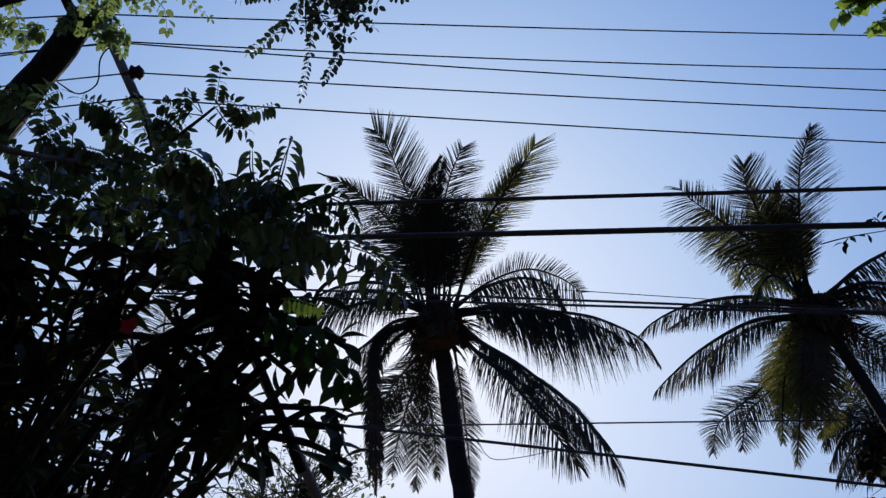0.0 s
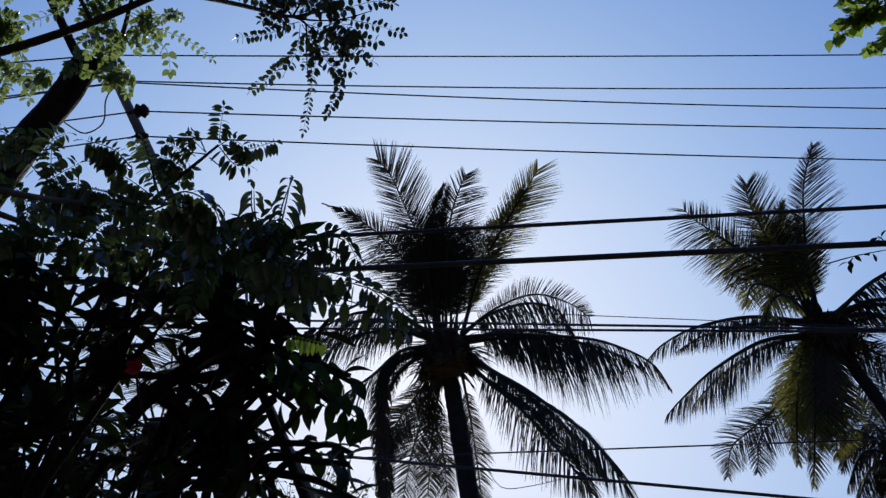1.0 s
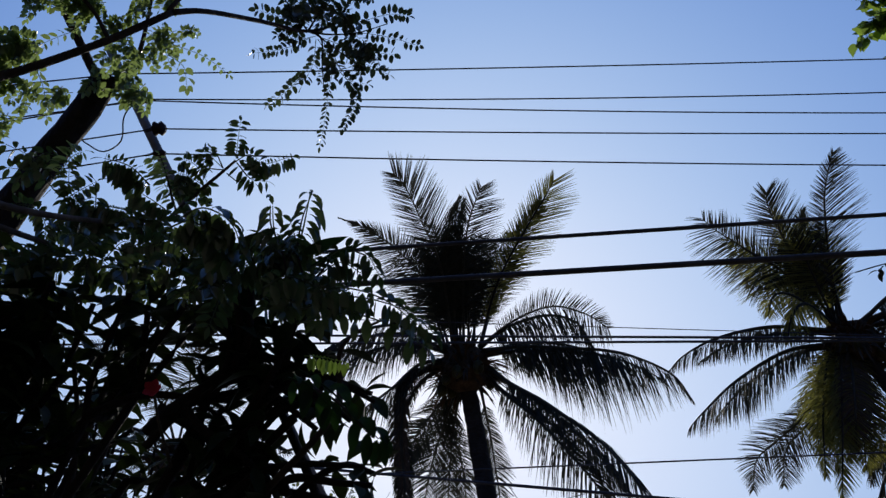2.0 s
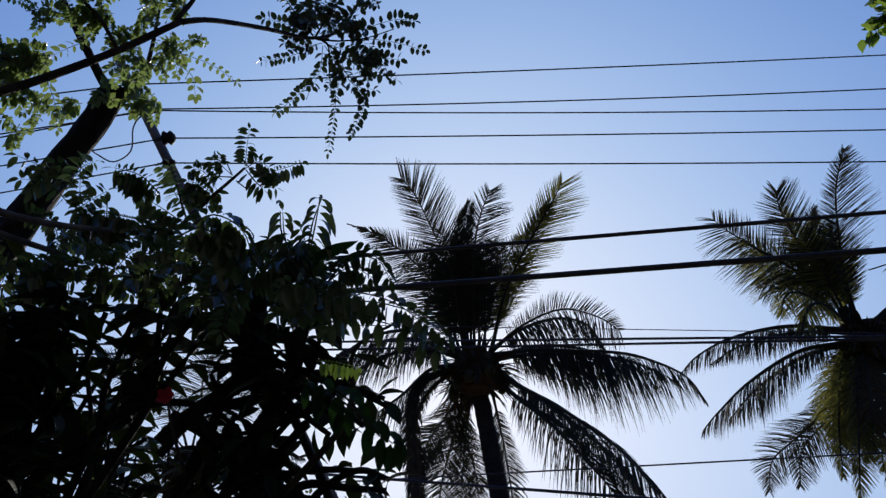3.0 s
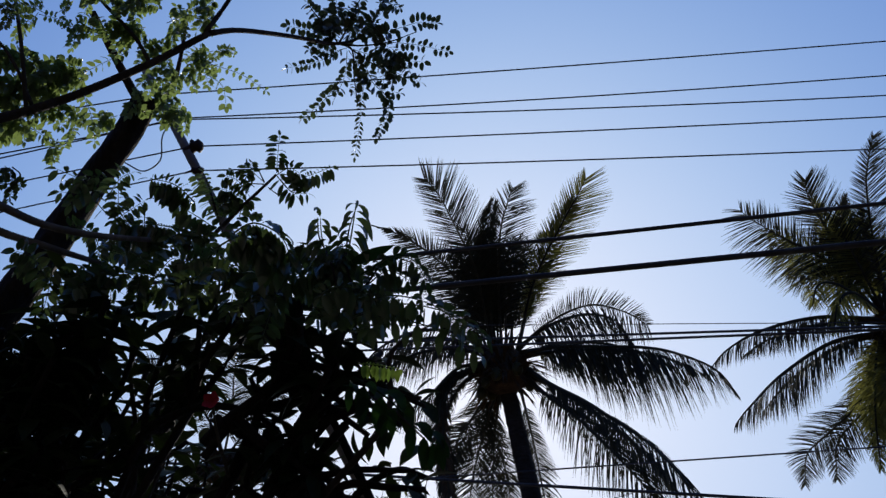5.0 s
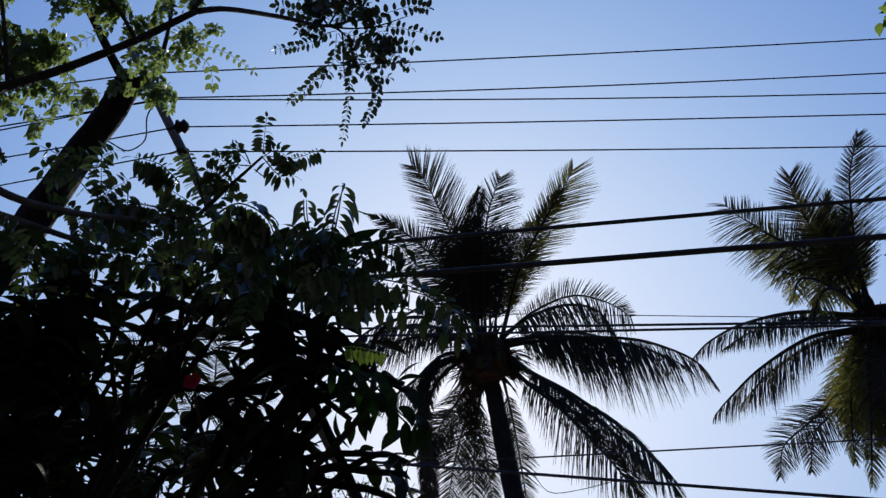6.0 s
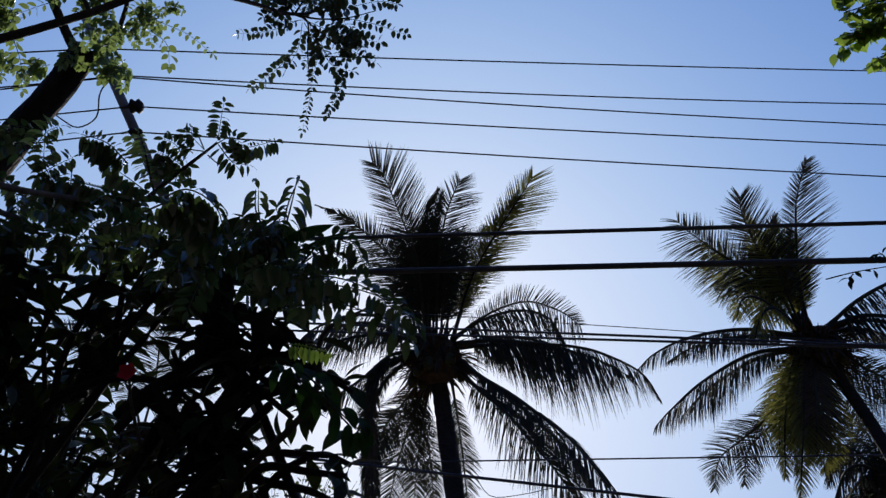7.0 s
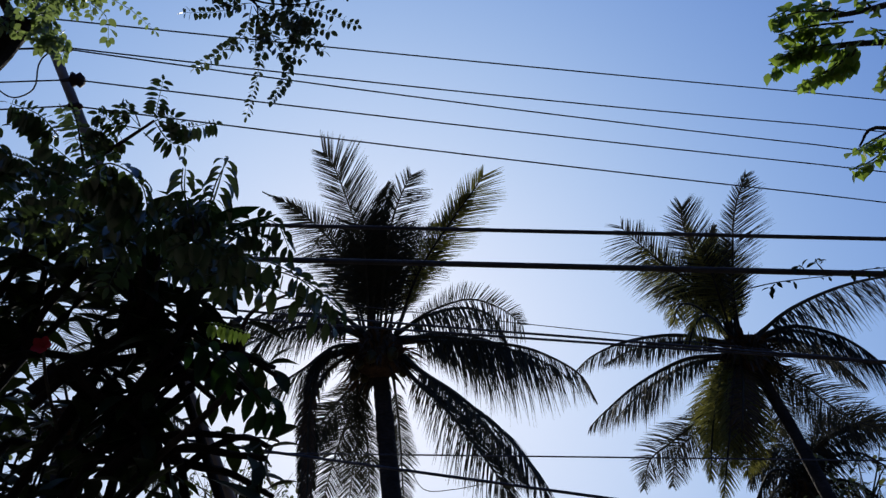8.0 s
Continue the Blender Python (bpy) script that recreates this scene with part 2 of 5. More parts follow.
# ---- coconut palms ----
def palm_frond(palm, points, left, right, ahead, hang, mat, rng, close=0.4, taper=0.6, hang_right=None):
    """One palm frond: a rib bent through its points and two rows of narrow leaflets.
    left, right: leaflet length of each row; ahead: how far they lean towards the tip; close: how much more they do so at the tip;
    hang: how far they fall with their own weight."""
    n = 26
    fine = bend(points, 80)
    steps = [0.0]
    for a, b in zip(fine[:-1], fine[1:]):
        steps.append(steps[-1] + (b - a).length)
    length, line, k = steps[-1], [], 0
    for i in range(n + 1):
        while k < 79 and steps[k + 1] < length * i / n:
            k += 1
        line.append(fine[k].lerp(fine[k + 1], min(1.0, (length * i / n - steps[k]) / (steps[k + 1] - steps[k]))))
    radii = [(0.024 if hang < 0.3 else 0.040) * (1 - i / n) ** 0.7 + 0.008 + (0.012 if hang < 0.3 else 0.030) * max(0, 1 - i / 3) for i in range(n + 1)]
    rib = part("frond", tube(Shape(), line, radii, 6).mesh("frond", RACHIS), palm)
    s = Shape()
    bare = 0.18 if hang < 0.12 else 0.14
    pairs = int(length * (1 - bare) / (0.017 if hang < 0.3 else 0.020))
    view = Vector((0.0, -0.9, -0.43))
    roll = rng.uniform(-0.35, 0.35)
    tear = [rng.uniform(0.2, 1.0) for _ in range(3)]
    for k in range(pairs):
        u = bare + (1 - bare) * (k + 0.5) / pairs
        f = u * n
        i = min(int(f), n - 1)
        t = (line[i + 1] - line[i]).normalized()
        turn = Matrix.Rotation(roll, 3, t)
        droop = min(1.0, max(0.0, (hang - 0.25) / 0.3))
        side = t.cross(view).normalized().lerp(t.cross(Vector((0, 0, 1))).normalized(), droop)
        side = turn @ (side - t * side.dot(t)).normalized()
        up = side.cross(t)
        grow = min(1.0, 0.45 + 1.6 * (u - bare)) * max(0.1, 1 - taper * max(0.0, u - 0.55) / 0.45) * (1 - 0.5 * max(0.0, u - 0.85) / 0.15)
        for sign, size, limp in ((-1, left, hang), (1, right, hang if hang_right is None else hang_right)):
            if rng.random() < 0.03 or any(abs(u - q) < 0.006 for q in tear):
                continue
            p = line[i].lerp(line[i + 1], min(1.0, max(0.0, f - i + rng.uniform(-0.1, 0.1))))
            ll = size * grow * (rng.uniform(0.88, 1.08) if rng.random() < 0.85 else rng.uniform(0.55, 0.88))
            loose = 0.06 + 0.13 * limp
            lean = ahead * (1 + close * 3 * max(0.0, u - 0.55)) + 6.0 * max(0.0, u - 0.86) ** 1.2 + rng.gauss(0, loose)
            d = side * (sign * (1 - 0.80 * droop)) + t * lean + up * ((0.25 + rng.gauss(0, loose)) * (1 - droop)) + Vector((rng.gauss(0, 0.10), rng.gauss(0, 0.10), -1.1)) * droop
            d = d.normalized()
            fall = (0.25 * droop + limp * (1 - droop)) * rng.uniform(0.75, 1.3) + rng.uniform(0, 0.04)
            w = rng.uniform(0.0060, 0.0095) + 0.0045 * droop
            q, verts, faces = p, [], []
            flat = rng.uniform(-0.8, 0.8)
            for j in range(5):
                v = j / 4
                g = (d + Vector((0, 0, -1)) * (fall * 3.2 * v)).normalized()
                across = (g.cross(up) + up * flat)
                across = across - g * across.dot(g)
                across = across.normalized() if across.length > 0.05 else side
                ww = w * (1.0 - v ** 2.2) * (0.55 + 0.45 * min(1, v * 4)) + 0.0012
                verts += [q - across * ww, q + across * ww]
                if j:
                    b = 2 * j
                    faces.append((b - 2, b - 1, b + 1, b))
                q = q + g * (ll / 4)
            s.add(verts, faces)
    tagged(part("leaflet_fringe", s.mesh("leaflet_fringe", mat, False), rib), kind="stuff")


def coconut(radius):
    s = Shape()
    rows, cols = 7, 10
    verts, faces = [(0, 0, radius * 1.25)], []
    for i in range(1, rows):
        a = math.pi * i / rows
        for k in range(cols):
            b = 2 * math.pi * k / cols
            r = radius * math.sin(a) * (1 + 0.10 * math.cos(3 * b))
            verts.append((r * math.cos(b), r * math.sin(b), radius * 1.25 * math.cos(a)))
    verts.append((0, 0, -radius * 1.3))
    for k in range(cols):
        faces.append((0, 1 + k, 1 + (k + 1) % cols))
        last = len(verts) - 1
        faces.append((last, last - cols + (k + 1) % cols, last - cols + k))
    for i in range(rows - 2):
        for k in range(cols):
            a, b = 1 + i * cols + k, 1 + i * cols + (k + 1) % cols
            faces.append((a, a + cols, b + cols, b))
    return s.add(verts, faces).mesh("coconut", HUSK)


COCONUT = coconut(0.105)


def palm_trunk(palm, points, r0, r1):
    line = bend(points, 44)
    radii = []
    for i in range(45):
        s = i / 44
        radii.append((r0 + (r1 - r0) * s + 0.10 * math.exp(-s * 18)) * (1 + 0.05 * (i % 2)))
    part("trunk", tube(Shape(), line, radii, 14, 0.10, 3).mesh("trunk", PALM_BARK), palm, "ringed grey-brown trunk")


def palm_crown(palm, heart, size, rng, nuts):
    """The fibrous heart of the crown with hanging fibre and a ring of coconuts."""
    s = Shape()
    rows, cols = 12, 18
    verts, faces = [], []
    for i in range(rows + 1):
        a = math.pi * (0.04 + 0.92 * i / rows)
        for k in range(cols):
            b = 2 * math.pi * k / cols
            r = size * math.sin(a) * (1 + 0.28 * noise.noise(Vector((math.cos(b) * 2, math.sin(b) * 2, i * 0.8))))
            verts.append(Vector(heart) + Vector((r * math.cos(b), r * math.sin(b), 0.95 * size * math.cos(a))))
    for i in range(rows):
        for k in range(cols):
            a, b = i * cols + k, i * cols + (k + 1) % cols
            faces.append((a, a + cols, b + cols, b))
    faces.append(tuple(range(cols)))
    faces.append(tuple(range((rows + 1) * cols - 1, rows * cols - 1, -1)))
    s.add(verts, faces)
    for k in range(300):
        a = rng.uniform(0, 2 * math.pi)
        out = Vector((math.cos(a), math.sin(a), 0))
        p = Vector(heart) + out * size * rng.uniform(0.5, 0.95) + Vector((0, 0, rng.uniform(-0.7, 0.5) * size))
        way = out + Vector((0, 0, rng.uniform(-0.9, 0.5)))
        blade(s, p, way, out + Vector((0, 0, 1)), rng.uniform(0.25, 0.85), 0.055, 0.25, 0.2, 4, 0.3)
    part("crown_fibre", s.mesh("crown_fibre", FIBRE, False), palm, "dark brown fibrous heart of the crown")
    for k in range(nuts):
        a = 2 * math.pi * (k + rng.uniform(-0.3, 0.3)) / nuts
        r = size * rng.uniform(0.75, 1.15)
        place = Vector(heart) + Vector((r * math.cos(a), r * math.sin(a), -size * rng.uniform(0.15, 0.85)))
        nut = part("coconut", COCONUT, palm, "")
        nut.matrix_world = Matrix.Translation(place) @ Matrix.Rotation(rng.uniform(-0.5, 0.5), 4, "X") @ Matrix.Scale(rng.uniform(0.85, 1.15), 4)
        stalk = tube(Shape(), bend([Vector(heart) + Vector((0.3 * r * math.cos(a), 0.3 * r * math.sin(a), 0)), place + Vector((0, 0, 0.3)), place + Vector((0, 0, 0.1))], 6), [0.018] * 7, 5)
        part("stalk", stalk.mesh("stalk", RACHIS), palm)


rng = random.Random(11)
HEART_A = Vector((-0.08, 13.00, 7.90))
palm_a = thing("coconut_palm", (0.75, 12.9, 0), "tall coconut palm with arching dark green fronds against the sun", "palm tree", "coconut palms")
palm_trunk(palm_a, [(0.75, 12.9, -0.1), (0.74, 13.1, 2.0), (0.28, 13.42, 5.17), (0.09, 13.36, 6.61), HEART_A - Vector((0, 0, 0.2))], 0.21, 0.165)
palm_crown(palm_a, HEART_A + Vector((0, -0.05, -0.12)), 0.52, rng, 10)
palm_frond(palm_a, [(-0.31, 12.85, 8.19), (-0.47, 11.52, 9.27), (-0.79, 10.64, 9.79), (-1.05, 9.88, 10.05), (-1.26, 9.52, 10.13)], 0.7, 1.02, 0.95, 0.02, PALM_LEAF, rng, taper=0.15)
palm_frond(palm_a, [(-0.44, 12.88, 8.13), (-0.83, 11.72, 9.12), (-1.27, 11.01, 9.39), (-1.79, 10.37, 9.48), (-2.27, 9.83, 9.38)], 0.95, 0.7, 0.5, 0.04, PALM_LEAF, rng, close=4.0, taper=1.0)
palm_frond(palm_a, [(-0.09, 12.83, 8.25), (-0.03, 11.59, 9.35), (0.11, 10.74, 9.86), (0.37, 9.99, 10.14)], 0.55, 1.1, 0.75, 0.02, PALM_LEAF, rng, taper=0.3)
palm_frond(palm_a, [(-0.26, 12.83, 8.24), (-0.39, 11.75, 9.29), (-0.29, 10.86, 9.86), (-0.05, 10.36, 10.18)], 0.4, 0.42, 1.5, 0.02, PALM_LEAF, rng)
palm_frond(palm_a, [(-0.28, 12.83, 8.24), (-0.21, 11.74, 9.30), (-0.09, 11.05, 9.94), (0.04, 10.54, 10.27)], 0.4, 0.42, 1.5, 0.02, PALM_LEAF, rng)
palm_frond(palm_a, [(0.22, 12.87, 8.15), (0.65, 11.75, 9.08), (1.22, 10.72, 9.64), (1.51, 10.14, 9.83), (1.70, 9.74, 9.97)], 0.55, 0.9, 1.0, 0.02, PALM_LIT_YELLOW, rng, taper=0.0)
palm_frond(palm_a, [(0.24, 12.87, 8.15), (0.70, 11.80, 9.19), (1.20, 10.79, 9.71), (1.48, 10.23, 9.90)], 0.4, 0.5, 1.2, 0.02, PALM_LEAF, rng, taper=0.1)
palm_frond(palm_a, [(0.05, 12.88, 8.15), (0.36, 12.42, 9.35), (0.75, 12.05, 10.07), (1.00, 11.90, 10.42)], 0.5, 1.0, 0.45, 0.05, PALM_LEAF, rng)
palm_frond(palm_a, [(-0.36, 12.88, 8.13), (-0.71, 12.59, 9.25), (-1.08, 12.35, 9.94), (-1.42, 12.14, 10.37)], 1.0, 0.85, 0.45, 0.05, PALM_LEAF, rng)
palm_frond(palm_a, [(-0.20, 12.85, 8.19), (-0.28, 12.55, 9.53), (-0.49, 12.27, 10.30), (-0.72, 12.10, 10.85)], 0.95, 0.85, 0.5, 0.05, PALM_LEAF, rng)
palm_frond(palm_a, [(-0.15, 12.85, 8.19), (-0.15, 12.44, 9.33), (-0.17, 12.06, 10.09), (-0.27, 11.86, 10.54)], 0.85, 0.85, 0.5, 0.05, PALM_LEAF, rng)
palm_frond(palm_a, [(0.13, 12.88, 8.15), (0.19, 12.58, 9.30), (0.35, 12.26, 9.97), (0.43, 12.06, 10.43)], 0.8, 0.95, 0.5, 0.05, PALM_LEAF, rng)
palm_frond(palm_a, [(-0.28, 12.85, 8.19), (-0.45, 12.08, 8.95), (-0.70, 11.57, 9.36), (-0.88, 11.25, 9.62)], 0.85, 0.85, 0.5, 0.05, PALM_LEAF, rng)
palm_frond(palm_a, [(0.01, 12.85, 8.20), (0.07, 12.07, 8.98), (0.22, 11.52, 9.46), (0.29, 11.09, 9.72)], 0.75, 0.8, 0.5, 0.05, PALM_LEAF, rng)
palm_frond(palm_a, [(-0.25, 12.85, 8.19), (-0.33, 12.54, 8.97), (-0.45, 12.31, 9.52), (-0.57, 12.13, 9.97)], 0.8, 0.8, 0.5, 0.08, PALM_LEAF, rng)
palm_frond(palm_a, [(-0.11, 12.85, 8.20), (-0.04, 12.54, 8.98), (0.03, 12.31, 9.54), (0.05, 12.12, 10.00)], 0.8, 0.8, 0.5, 0.08, PALM_LEAF, rng)
palm_frond(palm_a, [(-0.36, 12.87, 8.15), (-0.62, 13.03, 9.10), (-0.93, 13.03, 9.66), (-1.20, 12.90, 10.01)], 0.8, 0.8, 0.5, 0.08, PALM_LEAF, rng)
palm_frond(palm_a, [(-0.20, 12.85, 8.19), (-0.30, 13.08, 9.43), (-0.28, 12.93, 10.23), (-0.22, 12.73, 10.87)], 0.9, 0.9, 0.5, 0.08, PALM_LEAF, rng)
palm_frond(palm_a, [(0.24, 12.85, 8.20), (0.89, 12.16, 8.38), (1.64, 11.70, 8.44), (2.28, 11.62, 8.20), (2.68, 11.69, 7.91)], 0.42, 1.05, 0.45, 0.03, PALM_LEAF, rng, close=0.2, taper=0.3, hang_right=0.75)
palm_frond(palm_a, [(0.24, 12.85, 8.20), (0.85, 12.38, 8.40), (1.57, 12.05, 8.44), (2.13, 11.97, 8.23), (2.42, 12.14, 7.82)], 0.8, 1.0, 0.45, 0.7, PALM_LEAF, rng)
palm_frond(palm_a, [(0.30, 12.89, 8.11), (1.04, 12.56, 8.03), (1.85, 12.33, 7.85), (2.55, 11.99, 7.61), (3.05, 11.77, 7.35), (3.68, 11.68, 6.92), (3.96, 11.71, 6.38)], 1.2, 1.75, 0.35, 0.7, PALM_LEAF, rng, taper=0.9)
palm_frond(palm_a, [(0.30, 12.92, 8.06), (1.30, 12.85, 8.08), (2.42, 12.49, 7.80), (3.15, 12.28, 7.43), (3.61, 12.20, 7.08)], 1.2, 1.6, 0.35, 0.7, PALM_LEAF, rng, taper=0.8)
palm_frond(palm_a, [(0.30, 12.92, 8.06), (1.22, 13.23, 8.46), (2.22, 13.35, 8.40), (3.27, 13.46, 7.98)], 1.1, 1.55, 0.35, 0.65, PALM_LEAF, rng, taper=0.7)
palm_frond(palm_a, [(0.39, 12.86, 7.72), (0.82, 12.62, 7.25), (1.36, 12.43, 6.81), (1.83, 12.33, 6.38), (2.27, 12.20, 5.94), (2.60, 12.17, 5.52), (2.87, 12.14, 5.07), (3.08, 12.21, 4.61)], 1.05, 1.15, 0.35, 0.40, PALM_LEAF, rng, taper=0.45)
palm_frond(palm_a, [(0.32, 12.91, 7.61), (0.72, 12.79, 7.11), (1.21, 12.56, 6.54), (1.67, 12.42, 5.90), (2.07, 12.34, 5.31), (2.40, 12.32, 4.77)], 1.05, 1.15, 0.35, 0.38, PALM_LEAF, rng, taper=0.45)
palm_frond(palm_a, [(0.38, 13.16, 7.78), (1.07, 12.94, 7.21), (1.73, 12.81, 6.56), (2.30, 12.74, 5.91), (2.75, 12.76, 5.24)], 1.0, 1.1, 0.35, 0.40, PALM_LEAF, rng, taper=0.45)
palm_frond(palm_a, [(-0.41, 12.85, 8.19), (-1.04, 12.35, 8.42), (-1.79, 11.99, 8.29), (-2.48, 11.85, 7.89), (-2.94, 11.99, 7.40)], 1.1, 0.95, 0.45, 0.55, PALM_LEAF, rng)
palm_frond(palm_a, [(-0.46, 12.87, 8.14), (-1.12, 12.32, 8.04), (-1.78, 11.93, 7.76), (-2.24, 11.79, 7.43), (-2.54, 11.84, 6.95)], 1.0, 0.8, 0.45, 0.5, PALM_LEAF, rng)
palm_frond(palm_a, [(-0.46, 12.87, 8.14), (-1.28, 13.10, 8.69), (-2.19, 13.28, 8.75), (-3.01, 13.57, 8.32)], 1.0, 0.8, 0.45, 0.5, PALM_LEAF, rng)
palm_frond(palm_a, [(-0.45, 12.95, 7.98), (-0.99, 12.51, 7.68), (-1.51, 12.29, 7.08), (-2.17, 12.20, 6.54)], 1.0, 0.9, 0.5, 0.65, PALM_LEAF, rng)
palm_frond(palm_a, [(-0.45, 12.98, 7.93), (-1.16, 12.89, 7.55), (-1.45, 13.00, 6.98), (-1.43, 13.34, 6.07), (-1.35, 13.69, 4.88)], 0.36, 0.36, 0.6, 0.33, PALM_DRY, rng)
palm_frond(palm_a, [(-0.45, 12.99, 7.90), (-1.07, 12.97, 7.40), (-1.35, 13.13, 6.68), (-1.28, 13.42, 5.88), (-1.21, 13.72, 4.79)], 0.36, 0.36, 0.6, 0.33, PALM_LEAF, rng)
palm_frond(palm_a, [(-0.45, 12.96, 7.96), (-1.26, 12.78, 7.54), (-1.48, 12.95, 6.84), (-1.45, 13.28, 5.93), (-1.42, 13.58, 4.86)], 0.36, 0.36, 0.6, 0.33, PALM_LEAF, rng)
palm_frond(palm_a, [(-0.45, 12.96, 7.96), (-1.15, 12.62, 7.42), (-1.35, 12.89, 6.47), (-1.30, 13.22, 5.49), (-1.27, 13.47, 4.53)], 0.36, 0.36, 0.6, 0.33, PALM_DRY, rng)
palm_frond(palm_a, [(-0.25, 13.20, 7.47), (-0.57, 13.85, 6.92), (-0.87, 14.31, 6.17), (-1.09, 14.66, 5.23)], 0.75, 0.75, 0.7, 0.08, PALM_LEAF, rng)
palm_frond(palm_a, [(-0.19, 13.20, 7.47), (-0.38, 14.00, 6.80), (-0.51, 14.51, 5.89), (-0.56, 14.76, 4.93)], 0.65, 0.65, 0.75, 0.08, PALM_LEAF, rng)
palm_frond(palm_a, [(0.22, 13.19, 7.48), (0.40, 14.04, 6.71), (0.52, 14.54, 5.80), (0.61, 14.78, 4.85)], 0.5, 0.5, 0.8, 0.12, PALM_LEAF, rng)
palm_frond(palm_a, [(-0.31, 13.15, 7.57), (-0.81, 13.66, 7.09), (-1.17, 13.90, 6.68), (-1.42, 14.11, 5.98)], 0.7, 0.7, 0.65, 0.15, PALM_LEAF, rng)
palm_frond(palm_a, [(-0.25, 13.20, 7.47), (-0.51, 13.93, 7.27), (-0.24, 14.67, 6.42), (-0.12, 15.01, 5.22)], 0.6, 0.6, 0.75, 0.15, PALM_LEAF, rng)
palm_frond(palm_a, [(-0.25, 13.20, 7.47), (-0.67, 14.17, 7.17), (-1.07, 14.54, 6.98), (-1.34, 14.81, 6.44)], 0.7, 0.7, 0.65, 0.15, PALM_LEAF, rng)

HEART_B = Vector((7.32, 12.01, 7.72))
palm_b = thing("coconut_palm", (8.27, 11.31, 0), "leaning coconut palm with a skirt of yellow-green hanging fronds", "palm tree", "coconut palms")
palm_trunk(palm_b, [(8.27, 11.31, -0.1), (8.2, 11.5, 3.0), (7.92, 11.75, 4.76), (7.72, 12.00, 6.28), HEART_B - Vector((0, 0, 0.2))], 0.13, 0.105)
palm_crown(palm_b, HEART_B + Vector((0, 0, -0.1)), 0.42, rng, 9)
palm_frond(palm_b, [(7.20, 11.95, 7.93), (6.94, 11.20, 8.81), (6.75, 10.36, 9.59), (6.69, 9.90, 9.86), (6.73, 9.47, 10.14)], 0.68, 0.92, 0.7, 0.03, PALM_LEAF, rng, taper=0.6)
palm_frond(palm_b, [(7.02, 11.98, 8.07), (6.44, 11.33, 8.86), (5.96, 10.72, 9.38), (5.73, 10.36, 9.66), (5.66, 10.13, 9.83)], 0.7, 0.8, 0.85, 0.02, PALM_LEAF, rng, taper=0.2)
palm_frond(palm_b, [(7.02, 11.98, 8.07), (6.55, 11.47, 8.95), (6.18, 11.05, 9.49), (6.02, 10.76, 9.83)], 0.5, 0.55, 1.2, 0.02, PALM_LIT_YELLOW, rng)
palm_frond(palm_b, [(6.97, 12.00, 8.08), (6.16, 11.39, 8.81), (5.34, 11.02, 9.21), (4.79, 10.73, 9.43), (4.56, 10.58, 9.58)], 1.15, 0.62, 0.6, 0.04, PALM_LEAF, rng, taper=0.3)
palm_frond(palm_b, [(6.97, 12.00, 8.08), (6.28, 11.56, 8.85), (5.56, 11.28, 9.25), (5.11, 11.09, 9.45)], 0.9, 0.5, 0.8, 0.06, PALM_LIT_YELLOW, rng)
palm_frond(palm_b, [(6.97, 12.02, 8.06), (6.46, 12.05, 8.95), (5.95, 12.24, 9.46), (5.65, 12.34, 9.73)], 0.95, 0.6, 0.5, 0.10, PALM_LIT_YELLOW, rng)
palm_frond(palm_b, [(6.97, 12.03, 8.03), (6.39, 11.81, 8.54), (5.86, 11.69, 8.78), (5.51, 11.70, 8.83)], 0.85, 0.6, 0.5, 0.20, PALM_LEAF, rng)
palm_frond(palm_b, [(7.07, 11.90, 8.16), (6.67, 11.30, 9.12), (6.51, 10.94, 9.57), (6.57, 10.71, 9.83)], 0.45, 0.45, 1.2, 0.02, PALM_LEAF, rng)
palm_frond(palm_b, [(7.11, 11.99, 7.95), (7.03, 11.92, 8.83), (6.78, 11.81, 9.45), (6.55, 11.72, 9.96)], 0.95, 0.85, 0.5, 0.05, PALM_LIT_YELLOW, rng)
palm_frond(palm_b, [(7.09, 12.00, 7.95), (6.73, 11.48, 8.56), (6.44, 11.05, 9.09), (6.28, 10.77, 9.43)], 0.85, 0.85, 0.5, 0.05, PALM_LIT_YELLOW, rng)
palm_frond(palm_b, [(7.11, 11.99, 7.95), (7.10, 11.83, 8.92), (6.95, 11.60, 9.61), (6.91, 11.43, 10.08)], 0.7, 0.7, 0.6, 0.05, PALM_LIT_YELLOW, rng)
palm_frond(palm_b, [(7.13, 11.98, 7.95), (7.04, 11.53, 8.61), (6.90, 11.13, 9.16), (6.78, 10.82, 9.50)], 0.6, 0.6, 0.7, 0.05, PALM_LEAF, rng)
palm_frond(palm_b, [(7.02, 12.04, 7.97), (6.27, 11.50, 8.32), (5.81, 11.36, 8.32), (5.63, 11.52, 7.96)], 0.7, 0.6, 0.45, 0.3, PALM_LIT_YELLOW, rng)
palm_frond(palm_b, [(7.06, 12.01, 7.96), (6.42, 11.50, 8.17), (6.06, 11.45, 7.94), (5.90, 11.65, 7.48)], 0.7, 0.6, 0.45, 0.4, PALM_LIT_YELLOW, rng)
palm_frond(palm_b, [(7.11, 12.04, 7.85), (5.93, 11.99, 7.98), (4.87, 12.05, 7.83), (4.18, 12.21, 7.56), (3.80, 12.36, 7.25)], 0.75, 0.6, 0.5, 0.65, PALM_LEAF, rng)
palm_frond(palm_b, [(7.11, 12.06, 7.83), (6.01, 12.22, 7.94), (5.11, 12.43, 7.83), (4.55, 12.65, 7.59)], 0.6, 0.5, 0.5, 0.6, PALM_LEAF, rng)
